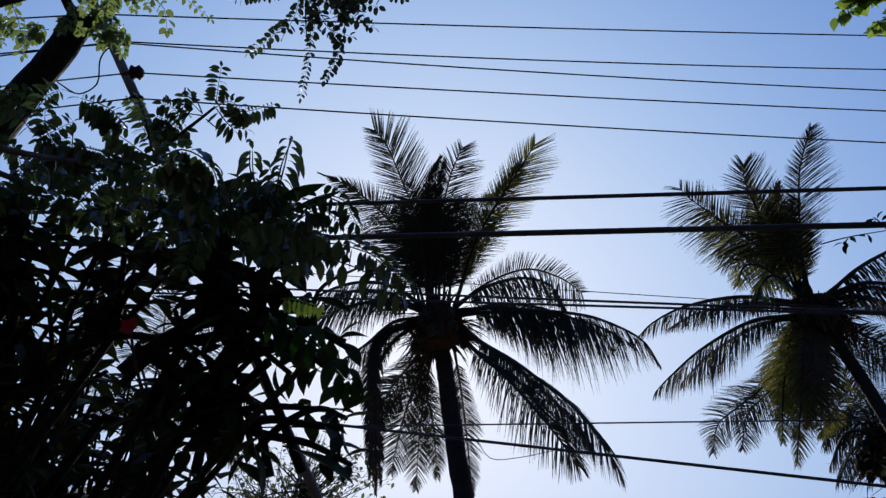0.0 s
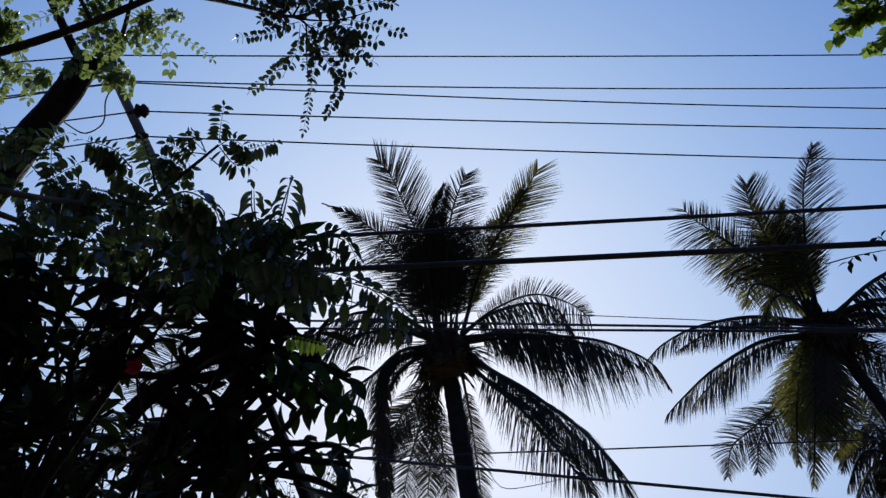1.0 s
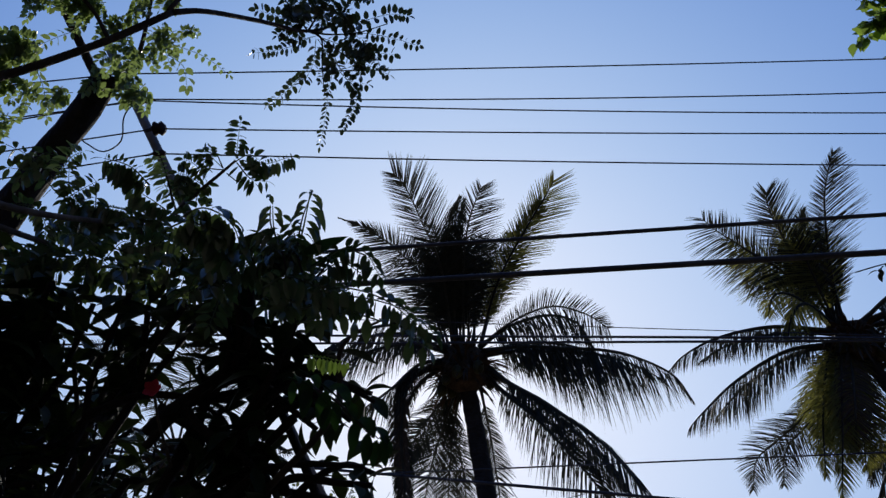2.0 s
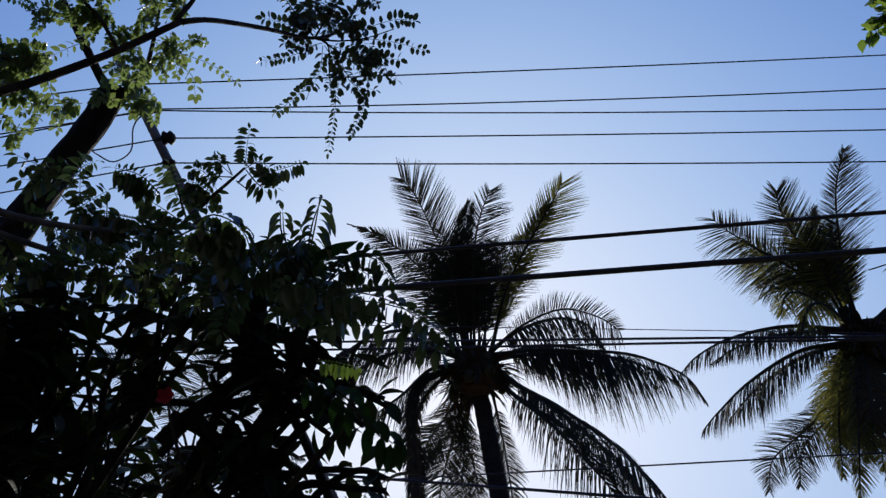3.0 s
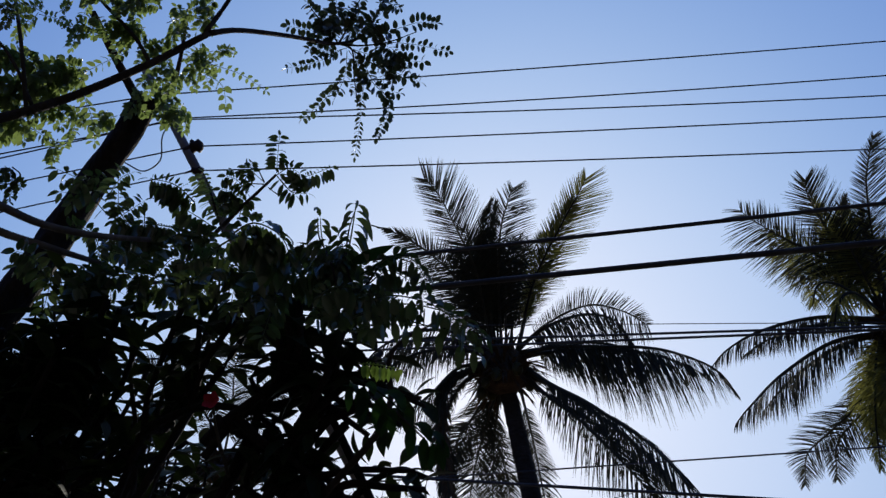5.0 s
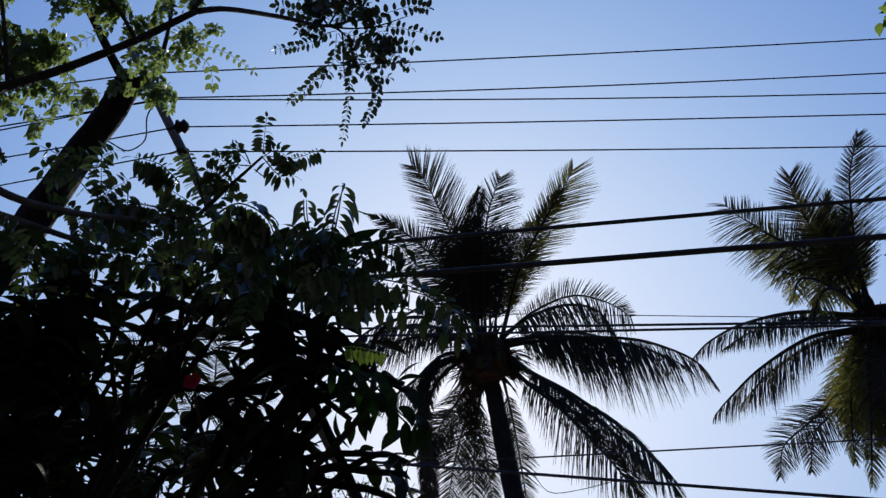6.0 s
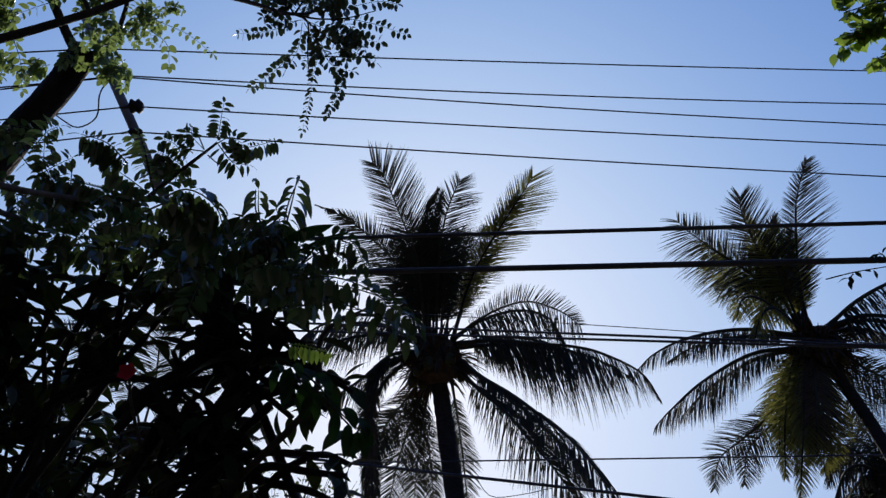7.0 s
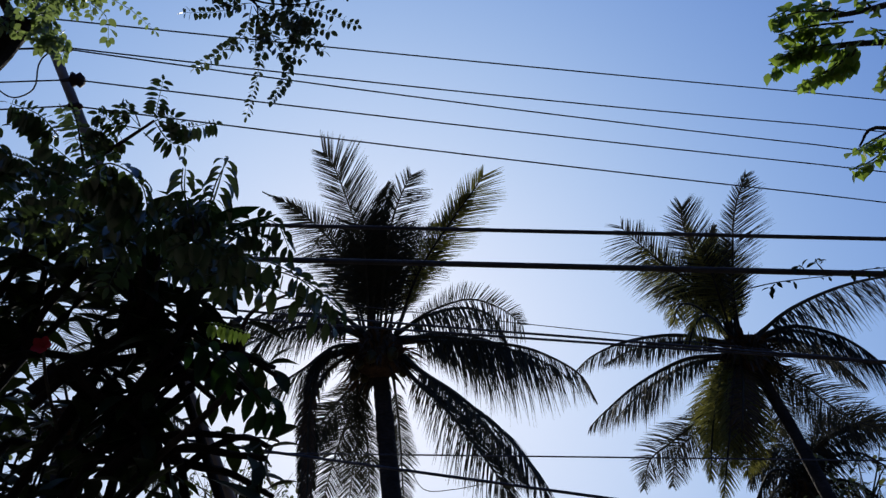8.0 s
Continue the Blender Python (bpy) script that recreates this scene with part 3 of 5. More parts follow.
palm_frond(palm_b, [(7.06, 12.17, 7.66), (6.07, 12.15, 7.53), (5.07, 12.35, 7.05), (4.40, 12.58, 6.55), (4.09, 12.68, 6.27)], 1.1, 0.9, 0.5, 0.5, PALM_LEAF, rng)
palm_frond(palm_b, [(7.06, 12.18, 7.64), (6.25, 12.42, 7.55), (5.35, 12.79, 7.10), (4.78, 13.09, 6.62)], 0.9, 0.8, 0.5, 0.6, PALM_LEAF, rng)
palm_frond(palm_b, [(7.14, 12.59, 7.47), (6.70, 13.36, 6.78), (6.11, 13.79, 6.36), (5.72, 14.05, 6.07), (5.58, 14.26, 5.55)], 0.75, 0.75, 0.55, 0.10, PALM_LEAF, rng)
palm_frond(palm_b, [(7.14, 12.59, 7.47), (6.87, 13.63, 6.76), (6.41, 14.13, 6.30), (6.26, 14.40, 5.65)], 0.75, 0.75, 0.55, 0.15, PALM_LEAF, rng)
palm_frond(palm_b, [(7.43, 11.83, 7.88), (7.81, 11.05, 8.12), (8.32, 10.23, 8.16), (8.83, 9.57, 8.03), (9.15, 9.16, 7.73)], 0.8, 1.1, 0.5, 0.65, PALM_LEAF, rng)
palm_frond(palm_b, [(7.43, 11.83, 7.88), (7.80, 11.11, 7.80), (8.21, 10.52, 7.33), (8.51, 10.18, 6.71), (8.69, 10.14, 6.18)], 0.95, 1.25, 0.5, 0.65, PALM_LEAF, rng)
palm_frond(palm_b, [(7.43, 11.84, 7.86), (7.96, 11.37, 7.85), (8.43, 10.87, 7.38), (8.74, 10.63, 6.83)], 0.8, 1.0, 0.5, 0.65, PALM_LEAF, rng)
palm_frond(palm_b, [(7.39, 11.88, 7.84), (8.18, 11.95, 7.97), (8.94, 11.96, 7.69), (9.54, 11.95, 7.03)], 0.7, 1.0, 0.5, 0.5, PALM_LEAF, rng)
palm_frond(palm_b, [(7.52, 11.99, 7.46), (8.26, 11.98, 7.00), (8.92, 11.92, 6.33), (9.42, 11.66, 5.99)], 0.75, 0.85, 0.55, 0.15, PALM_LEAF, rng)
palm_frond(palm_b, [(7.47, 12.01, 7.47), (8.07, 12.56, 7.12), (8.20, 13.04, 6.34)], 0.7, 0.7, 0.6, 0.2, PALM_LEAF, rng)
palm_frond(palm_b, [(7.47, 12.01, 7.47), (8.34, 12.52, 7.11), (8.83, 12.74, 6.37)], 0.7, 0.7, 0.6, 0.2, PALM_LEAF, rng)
palm_frond(palm_b, [(7.15, 12.15, 7.59), (6.79, 12.14, 7.26), (6.59, 12.31, 6.56), (6.52, 12.60, 5.87)], 0.62, 0.62, 0.55, 0.20, PALM_LIT_YELLOW, rng)
palm_frond(palm_b, [(7.15, 12.15, 7.59), (6.95, 11.94, 7.18), (6.74, 12.11, 6.26), (6.68, 12.41, 5.47)], 0.62, 0.62, 0.55, 0.23, PALM_LIT_YELLOW, rng)
palm_frond(palm_b, [(7.15, 12.15, 7.59), (6.66, 12.14, 7.26), (6.40, 12.26, 6.64), (6.29, 12.65, 5.72)], 0.62, 0.62, 0.55, 0.20, PALM_LIT_YELLOW, rng)
palm_frond(palm_b, [(7.15, 12.15, 7.59), (7.19, 12.00, 7.21), (7.10, 12.20, 6.42), (7.00, 12.62, 5.39)], 0.62, 0.62, 0.55, 0.20, PALM_LIT_YELLOW, rng)
palm_frond(palm_b, [(7.15, 12.15, 7.59), (6.78, 11.90, 7.15), (6.53, 11.88, 6.50), (6.52, 12.15, 5.83)], 0.62, 0.62, 0.55, 0.25, PALM_LIT_YELLOW, rng)
palm_frond(palm_b, [(7.15, 12.15, 7.59), (6.98, 11.80, 7.12), (6.79, 11.80, 6.36), (6.69, 12.13, 5.59)], 0.62, 0.62, 0.55, 0.25, PALM_DRY, rng)
palm_frond(palm_b, [(7.15, 12.15, 7.59), (6.65, 11.96, 7.18), (6.30, 12.14, 6.15), (6.20, 12.49, 5.25)], 0.62, 0.62, 0.55, 0.25, PALM_LIT_YELLOW, rng)
palm_frond(palm_b, [(7.15, 12.15, 7.59), (7.32, 12.07, 7.25), (7.29, 12.28, 6.56), (7.22, 12.69, 5.52)], 0.62, 0.62, 0.55, 0.20, PALM_LIT_YELLOW, rng)
palm_frond(palm_b, [(7.15, 12.15, 7.59), (6.90, 12.52, 7.43), (6.80, 12.94, 6.80), (6.76, 13.23, 6.08)], 0.62, 0.62, 0.55, 0.20, PALM_LEAF, rng)
palm_frond(palm_b, [(7.15, 12.15, 7.59), (7.23, 12.42, 7.40), (7.26, 12.83, 6.77), (7.15, 13.19, 5.94)], 0.62, 0.62, 0.55, 0.20, PALM_LIT_YELLOW, rng)
palm_frond(palm_b, [(7.15, 12.15, 7.59), (7.32, 12.25, 7.33), (7.36, 12.52, 6.78), (7.31, 12.90, 5.83)], 0.62, 0.62, 0.55, 0.20, PALM_LEAF, rng)
palm_frond(palm_b, [(7.15, 12.15, 7.59), (6.79, 11.77, 7.10), (6.44, 11.97, 5.77), (6.27, 12.36, 4.79)], 0.62, 0.62, 0.55, 0.25, PALM_LIT_YELLOW, rng)
palm_frond(palm_b, [(7.15, 12.15, 7.59), (6.99, 12.35, 7.36), (6.82, 12.92, 6.21), (6.80, 13.16, 5.49)], 0.62, 0.62, 0.55, 0.25, PALM_DRY, rng)

# a low palm behind the leaning one
HEART_C = Vector((9.07, 14.25, 5.44))
palm_c = thing("coconut_palm", (HEART_C.x + 0.3, HEART_C.y, 0), "low dark coconut palm behind the leaning one", "palm tree", "coconut palms")
palm_trunk(palm_c, [(HEART_C.x + 0.3, HEART_C.y, -0.1), HEART_C.lerp(palm_c.location, 0.5), HEART_C - Vector((0, 0, 0.2))], 0.2, 0.16)
palm_crown(palm_c, HEART_C, 0.42, rng, 6)
palm_frond(palm_c, [(9.07, 14.25, 5.44), (8.77, 14.21, 6.20), (8.40, 14.35, 6.46), (8.12, 14.65, 6.01)], 0.7, 0.7, 0.5, 0.5, PALM_LEAF, rng)
palm_frond(palm_c, [(9.07, 14.25, 5.44), (9.20, 13.94, 6.19), (9.52, 13.24, 6.47), (9.96, 12.66, 6.47), (10.38, 12.28, 6.20)], 0.7, 0.7, 0.5, 0.4, PALM_LEAF, rng)
palm_frond(palm_c, [(9.07, 14.25, 5.44), (9.36, 13.89, 6.00), (9.91, 13.45, 6.17), (10.37, 13.22, 5.82)], 0.7, 0.7, 0.5, 0.4, PALM_LEAF, rng)
palm_frond(palm_c, [(9.07, 14.25, 5.44), (8.64, 13.91, 5.86), (8.21, 13.95, 5.81), (7.86, 14.19, 5.23)], 0.7, 0.7, 0.5, 0.5, PALM_LEAF, rng)
palm_frond(palm_c, [(9.07, 14.25, 5.44), (9.25, 14.54, 6.13), (9.16, 14.74, 6.82), (8.96, 15.02, 7.05)], 0.6, 0.6, 0.6, 0.2, PALM_LEAF, rng)
palm_frond(palm_c, [(9.07, 14.25, 5.44), (9.57, 14.24, 6.42), (9.92, 14.16, 7.04), (10.42, 13.81, 7.32)], 0.6, 0.6, 0.6, 0.25, PALM_LEAF, rng)
palm_frond(palm_c, [(9.07, 14.25, 5.44), (9.60, 13.83, 5.69), (10.08, 13.57, 5.40), (10.40, 13.47, 4.83)], 0.7, 0.7, 0.5, 0.5, PALM_LEAF, rng)
palm_frond(palm_c, [(9.07, 14.25, 5.44), (8.97, 14.45, 6.21), (8.62, 14.73, 6.36), (8.42, 15.11, 5.89)], 0.8, 0.8, 0.4, 0.4, PALM_LEAF, rng)
palm_frond(palm_c, [(9.07, 14.25, 5.44), (8.98, 14.25, 6.40), (8.80, 14.43, 6.58), (8.56, 14.82, 6.19)], 0.8, 0.8, 0.4, 0.4, PALM_LEAF, rng)
palm_frond(palm_c, [(9.07, 14.25, 5.44), (9.14, 13.60, 6.20), (9.53, 12.84, 6.49), (9.98, 12.26, 6.41), (10.41, 11.88, 6.11)], 0.8, 0.8, 0.4, 0.35, PALM_LEAF, rng)
palm_frond(palm_c, [(9.07, 14.25, 5.44), (9.56, 13.98, 6.46), (10.27, 13.52, 6.69), (10.84, 13.16, 6.46)], 0.8, 0.8, 0.4, 0.35, PALM_LEAF, rng)
palm_frond(palm_c, [(9.07, 14.25, 5.44), (8.77, 14.11, 5.75), (8.42, 14.26, 5.54), (8.11, 14.45, 5.01)], 0.8, 0.8, 0.4, 0.4, PALM_LEAF, rng)
palm_frond(palm_c, [(9.07, 14.25, 5.44), (9.01, 14.05, 6.22), (8.82, 13.97, 6.81), (8.59, 14.05, 6.96)], 0.7, 0.7, 0.5, 0.2, PALM_LEAF, rng)

# a palm far behind the bushes
HEART_D = Vector((-6.55, 14.84, 6.76))
palm_d = thing("coconut_palm", (HEART_D.x, HEART_D.y, 0), "distant coconut palm glimpsed through gaps in the bushes", "palm tree", "coconut palms")
palm_trunk(palm_d, [(HEART_D.x, HEART_D.y, -0.1), HEART_D.lerp(palm_d.location, 0.5), HEART_D - Vector((0, 0, 0.2))], 0.19, 0.15)
palm_crown(palm_d, HEART_D, 0.42, rng, 5)
palm_frond(palm_d, [(-6.56, 14.79, 6.88), (-6.83, 14.38, 7.64), (-7.39, 13.78, 8.34), (-8.21, 13.11, 8.72)], 0.8, 0.8, 0.5, 0.1, PALM_LEAF, rng)
palm_frond(palm_d, [(-6.56, 14.79, 6.88), (-6.40, 14.45, 7.93), (-6.32, 14.05, 8.86), (-5.98, 13.79, 9.59)], 0.8, 0.8, 0.5, 0.1, PALM_LEAF, rng)
palm_frond(palm_d, [(-6.56, 14.79, 6.88), (-6.05, 14.73, 7.62), (-5.38, 14.65, 8.40), (-4.53, 14.73, 8.84)], 0.8, 0.8, 0.5, 0.15, PALM_LEAF, rng)
palm_frond(palm_d, [(-6.56, 14.79, 6.88), (-7.12, 14.43, 7.15), (-7.84, 14.01, 7.26), (-8.57, 13.71, 6.92)], 0.8, 0.8, 0.5, 0.4, PALM_LEAF, rng)
palm_frond(palm_d, [(-6.56, 14.79, 6.88), (-5.91, 14.96, 7.18), (-5.10, 15.18, 7.37), (-4.23, 15.55, 7.07)], 0.8, 0.8, 0.5, 0.4, PALM_LEAF, rng)
palm_frond(palm_d, [(-6.56, 14.79, 6.88), (-7.19, 14.57, 6.69), (-7.85, 14.36, 6.28), (-8.33, 14.30, 5.57)], 0.8, 0.8, 0.5, 0.4, PALM_LEAF, rng)
palm_frond(palm_d, [(-6.56, 14.79, 6.88), (-5.77, 15.17, 6.73), (-5.04, 15.56, 6.32), (-4.52, 15.90, 5.65)], 0.8, 0.8, 0.5, 0.4, PALM_LEAF, rng)


# ---- leaves ----
def lance_leaf(seed, length=1.0, width=0.38):
    s = Shape()
    r = random.Random(seed)
    tube(s, [(0, 0, 0), (0.06, 0, 0.01), (0.12, 0, 0.012)], [0.012, 0.01, 0.008], 5)
    blade(s, (0.1, 0, 0.01), (1, 0, 0.05), (0, 0, 1), length * 0.9, width, r.uniform(0.05, 0.5), 0.35, 8, 0.55)
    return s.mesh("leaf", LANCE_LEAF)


LANCES = [lance_leaf(i) for i in range(5)]


def heart_leaf(seed):
    r = random.Random(seed)
    s = Shape()
    tube(s, [(0, 0, 0), (0.2, 0, -0.03), (0.4, 0, -0.1)], [0.014, 0.011, 0.01], 5)
    verts, faces = [Vector((0.4, 0, -0.1))], []
    cup, tip = r.uniform(0.1, 0.35), r.uniform(0.1, 0.3)
    outline = [(-0.08, 0.12), (-0.10, 0.28), (0.02, 0.43), (0.30, 0.45), (0.58, 0.33), (0.80, 0.12), (0.98, 0.0)]
    for sign in (1, -1):
        for a, b in outline:
            verts.append(Vector((0.4 + a * 0.75, sign * b, -0.1 + cup * abs(b) - tip * max(a, 0) ** 2 + r.uniform(-0.02, 0.02))))
    for k in range(6):
        faces += [(0, 2 + k, 1 + k), (0, 8 + k, 9 + k)]
    faces = [f for f in faces]
    s.add(verts, faces)
    return s.mesh("leaf", HEART_LEAF)


HEARTS = [heart_leaf(60 + i) for i in range(5)]


def set_leaf(parent, meshes, base, way, normal, size, r):
    ob = new("leaf", r.choice(meshes))
    ob.parent = parent
    ob.matrix_parent_inverse = parent.matrix_world.inverted()
    ob.matrix_basis = aim(base, way, normal, size)
    return ob


def leaf_to(parent, meshes, base, tip, normal, r):
    """A leaf from one place to another."""
    base, tip = Vector(base), Vector(tip)
    return set_leaf(parent, meshes, base, tip - base, normal, (tip - base).length, r)


def leafy(parent, points, r0, r1, mat, meshes, count, size, r, first=0.3, fall=0.3, spread=1.0, name="branch", n=10, face=0.0):
    """A branch with leaves set round its outer part."""
    ob, line = limb(name, parent, points, r0, r1, mat, n, 6)
    for k in range(count):
        u = first + (1 - first) * (k + r.random()) / count
        f = min(u, 0.999) * n
        i = int(f)
        p = line[i].lerp(line[i + 1], f - i)
        t = (line[i + 1] - line[i]).normalized()
        a = k * 2.4 + r.uniform(-0.5, 0.5)
        o = t.orthogonal().normalized()
        out = o * math.cos(a) + t.cross(o) * math.sin(a)
        way = out * spread + t * r.uniform(0.2, 0.8) + Vector((0, 0, -fall * r.uniform(0.3, 1.6)))
        set_leaf(parent, meshes, p, way, Vector((r.uniform(-0.5, 0.5), r.uniform(-0.7, 0.3) - face, 1)), size * r.uniform(0.7, 1.2), r)
    return line


def pinnate(parent, points, pairs, left, right, width, hang, mat, start=0.15, ahead=0.25, blunt=0.9, loose=1.0):
    """One compound leaf: a thin stalk bent through its points, with leaflets in two rows and one at its end.
    left, right: leaflet length of each row; width: as a share of the length; hang: how far the leaflets bow down;
    loose: how untidily they stand."""
    r = random.Random(int(abs(points[0][0]) * 7919 + abs(points[-1][2]) * 104729 + pairs))
    n = 12
    line = bend(points, n)
    s = Shape()
    thick = 0.028 * max(left, right) + 0.0008
    tube(s, line, [thick * (1 - 0.6 * i / n) for i in range(n + 1)], 5)
    outward = Vector((0.15, -0.75, -0.62)).normalized()
    rows = [(start + (0.97 - start) * k / (pairs - 1), sign, size) for k in range(pairs) for sign, size in ((-1, left), (1, right))] + [(1.0, 0, 0.5 * (left + right))]
    for u, sign, size in rows:
        if sign and r.random() < 0.03:
            continue
        i = min(int(u * n), n - 1)
        p = line[i].lerp(line[i + 1], u * n - i)
        t = (line[i + 1] - line[i]).normalized()
        side = t.cross(outward).normalized()
        size *= (0.78 + 0.30 * math.sin(math.pi * (0.12 + 0.75 * u))) * r.uniform(0.78, 1.12)
        d = (side * sign + t * (ahead + r.gauss(0, 0.11 * loose) if sign else 1.0) + outward * r.gauss(0, 0.20 * loose) - Vector((0, 0, 0.18 * hang))).normalized()
        face = (outward + Vector((r.gauss(0, 0.42), r.gauss(0, 0.35), r.gauss(0.25, 0.75))) * loose).normalized()
        q, steps, verts, faces = p + d * (0.05 * size), 6, [], []
        for j in range(steps + 1):
            v = j / steps
            w = 0.5 * width * size * math.sin(math.pi * min(1.0, v ** 0.80 * 0.98 + 0.01)) ** blunt
            across = d.cross(face)
            across = across.normalized() if across.length > 0.05 else side
            lift = d.cross(across) * (-0.22 * w)
            if j in (0, steps):
                verts.append(q)
            else:
                verts += [q - across * w + lift, q, q + across * w + lift]
            d = (d + Vector((0, 0, -1)) * (hang * 0.24 + 0.03) + face * r.gauss(0, 0.03)).normalized()
            q = q + d * (size / steps)
        last = len(verts) - 1
        faces = [(0, 2, 1), (0, 3, 2), (last - 3, last - 2, last), (last - 2, last - 1, last)]
        for j in range(steps - 2):
            a = 1 + 3 * j
            faces += [(a, a + 1, a + 4, a + 3), (a + 1, a + 2, a + 5, a + 4)]
        s.add(verts, faces)
    return part("leaf", s.mesh("leaf", mat), parent)


def clump(parent, centre, radii, count, length, leaflet, mat, seed, width=0.55, pairs=7, hang=0.6, fall=0.4, blunt=0.9, loose=1.0):
    """Compound leaves that spring from one another's neighbourhood and droop outwards."""
    r = random.Random(seed)
    centre = Vector(centre)
    for k in range(count):
        end = inside(centre, radii, r)
        way = end - centre + Vector((r.gauss(0, 0.3), r.gauss(0, 0.3), r.gauss(0, 0.3) - fall)) * (0.6 * length)
        way = way.normalized() if way.length > 1e-4 else Vector((0, 0, -1))
        size = length * r.uniform(0.7, 1.2)
        base = end - way * (0.6 * size)
        mid = base + way * (0.5 * size) + Vector((0, 0, 0.10 * size))
        pinnate(parent, [tuple(base), tuple(mid), tuple(end + way * (0.25 * size) - Vector((0, 0, 0.08 * size)))], pairs, leaflet, leaflet * r.uniform(0.85, 1.0), width, hang * r.uniform(0.5, 1.4), mat, blunt=blunt, loose=loose)


def leaf_blade(parent, base, tip, width, mat):
    """One long single leaf from its base to its tip."""
    base, tip = Vector(base), Vector(tip)
    s = Shape()
    blade(s, base, tip - base, Vector((0.15, -0.75, -0.62)), (tip - base).length, width, -0.05, 0.3, 10, 0.5)
    return part("leaf", s.mesh("leaf", mat), parent)


def inside(centre, radii, r):
    while True:
        v = Vector((r.uniform(-1, 1), r.uniform(-1, 1), r.uniform(-1, 1)))
        if v.length < 1:
            return Vector(centre) + Vector((v.x * radii[0], v.y * radii[1], v.z * radii[2]))


# ---- lopped tree with feather leaves ----
tree = thing("feather_leaved_tree", (-4.6, 4.3, 0), "lopped tree with dark trunk and sprays of green feather leaves", "tree")
limb("trunk", tree, [(-4.6, 4.3, -0.1), (-4.45, 4.2, 1.6), (-3.1, 3.15, 3.1), (-2.67, 2.93, 3.71), (-2.46, 2.84, 4.06), (-2.25, 2.72, 4.38), (-2.11, 2.64, 4.56), (-1.98, 2.54, 4.73)], 0.115, 0.071, SHADED_BARK, 30, 14, 0.22)
limb("stub", tree, [(-2.04, 2.60, 4.72), (-2.03, 2.47, 4.69), (-2.03, 2.24, 4.72), (-2.03, 1.98, 4.76)], 0.03, 0.018, BARK)
limb("stub", tree, [(-2.02, 2.59, 4.74), (-1.91, 2.61, 4.79), (-1.82, 2.49, 4.94), (-1.73, 2.31, 5.11)], 0.022, 0.008, BARK)
limb("bough", tree, [(-4.45, 4.2, 1.9), (-3.9, 3.2, 3.0), (-2.17, 1.57, 3.44), (-1.91, 1.67, 3.63), (-1.69, 1.72, 3.78), (-1.43, 1.76, 3.99), (-1.21, 1.77, 4.17)], 0.025, 0.014, BARK, 30, 10, 0.12)
limb("branch", tree, [(-1.21, 1.77, 4.17), (-1.11, 1.85, 4.28), (-0.97, 2.10, 4.54), (-0.84, 2.41, 4.86), (-0.70, 2.50, 5.07), (-0.51, 2.35, 5.33)], 0.0135, 0.007, BARK, 20, 8)
limb("branch", tree, [(-1.22, 1.76, 4.17), (-1.17, 1.76, 4.32), (-1.10, 1.73, 4.49), (-1.01, 1.67, 4.80)], 0.011, 0.008, BARK)
limb("branch", tree, [(-1.43, 1.76, 3.99), (-1.51, 1.70, 4.12), (-1.67, 1.59, 4.29), (-1.82, 1.46, 4.53)], 0.009, 0.006, BARK)
limb("branch", tree, [(-1.83, 1.69, 3.68), (-1.85, 1.57, 3.90), (-1.93, 1.49, 4.18), (-1.95, 1.37, 4.36)], 0.009, 0.006, BARK)
limb("branch", tree, [(-1.81, 1.69, 3.70), (-1.88, 1.61, 3.85), (-1.97, 1.56, 3.97), (-2.10, 1.45, 4.07)], 0.008, 0.005, BARK)

# two low branches whose skylight is put into the bark colour
limb("branch", tree, [(-2.17, 1.57, 3.44), (-1.95, 1.63, 3.28), (-1.78, 1.70, 3.21), (-1.65, 1.78, 3.17), (-1.51, 1.88, 3.18), (-1.37, 2.01, 3.24)], 0.020, 0.010, SKYLIT_BARK, 18)
limb("branch", tree, [(-2.19, 1.57, 3.41), (-1.96, 1.68, 3.22), (-1.79, 1.76, 3.14), (-1.64, 1.84, 3.11), (-1.52, 2.00, 3.13)], 0.020, 0.010, SKYLIT_BARK, 18)

# the hanging spray at the end of the long branch
limb("branch", tree, [(-0.84, 2.44, 4.90), (-0.72, 2.47, 4.90), (-0.56, 2.48, 4.92), (-0.39, 2.46, 4.96)], 0.0064, 0.0025, TWIG)
limb("branch", tree, [(-0.84, 2.44, 4.90), (-0.77, 2.48, 4.88), (-0.78, 2.60, 4.79), (-0.78, 2.72, 4.69)], 0.0064, 0.0025, TWIG)
limb("branch", tree, [(-0.84, 2.44, 4.90), (-0.77, 2.37, 4.97), (-0.69, 2.27, 5.05)], 0.0064, 0.0025, TWIG)
limb("branch", tree, [(-0.84, 2.44, 4.90), (-0.91, 2.34, 4.95), (-0.97, 2.24, 5.00)], 0.0051, 0.0025, TWIG)
limb("branch", tree, [(-0.81, 2.45, 4.90), (-0.68, 2.55, 4.85), (-0.55, 2.64, 4.80)], 0.0051, 0.0025, TWIG)
pinnate(tree, [(-0.83, 2.43, 4.91), (-0.96, 2.36, 4.92), (-1.10, 2.30, 4.92)], 10, 0.051, 0.051, 0.60, 0.40, DARK_FEATHER_LEAF, blunt=0.6, loose=1.3)
pinnate(tree, [(-0.83, 2.42, 4.92), (-0.92, 2.32, 4.97), (-0.98, 2.23, 5.01)], 10, 0.051, 0.051, 0.60, 0.40, DARK_FEATHER_LEAF, blunt=0.6, loose=1.3)
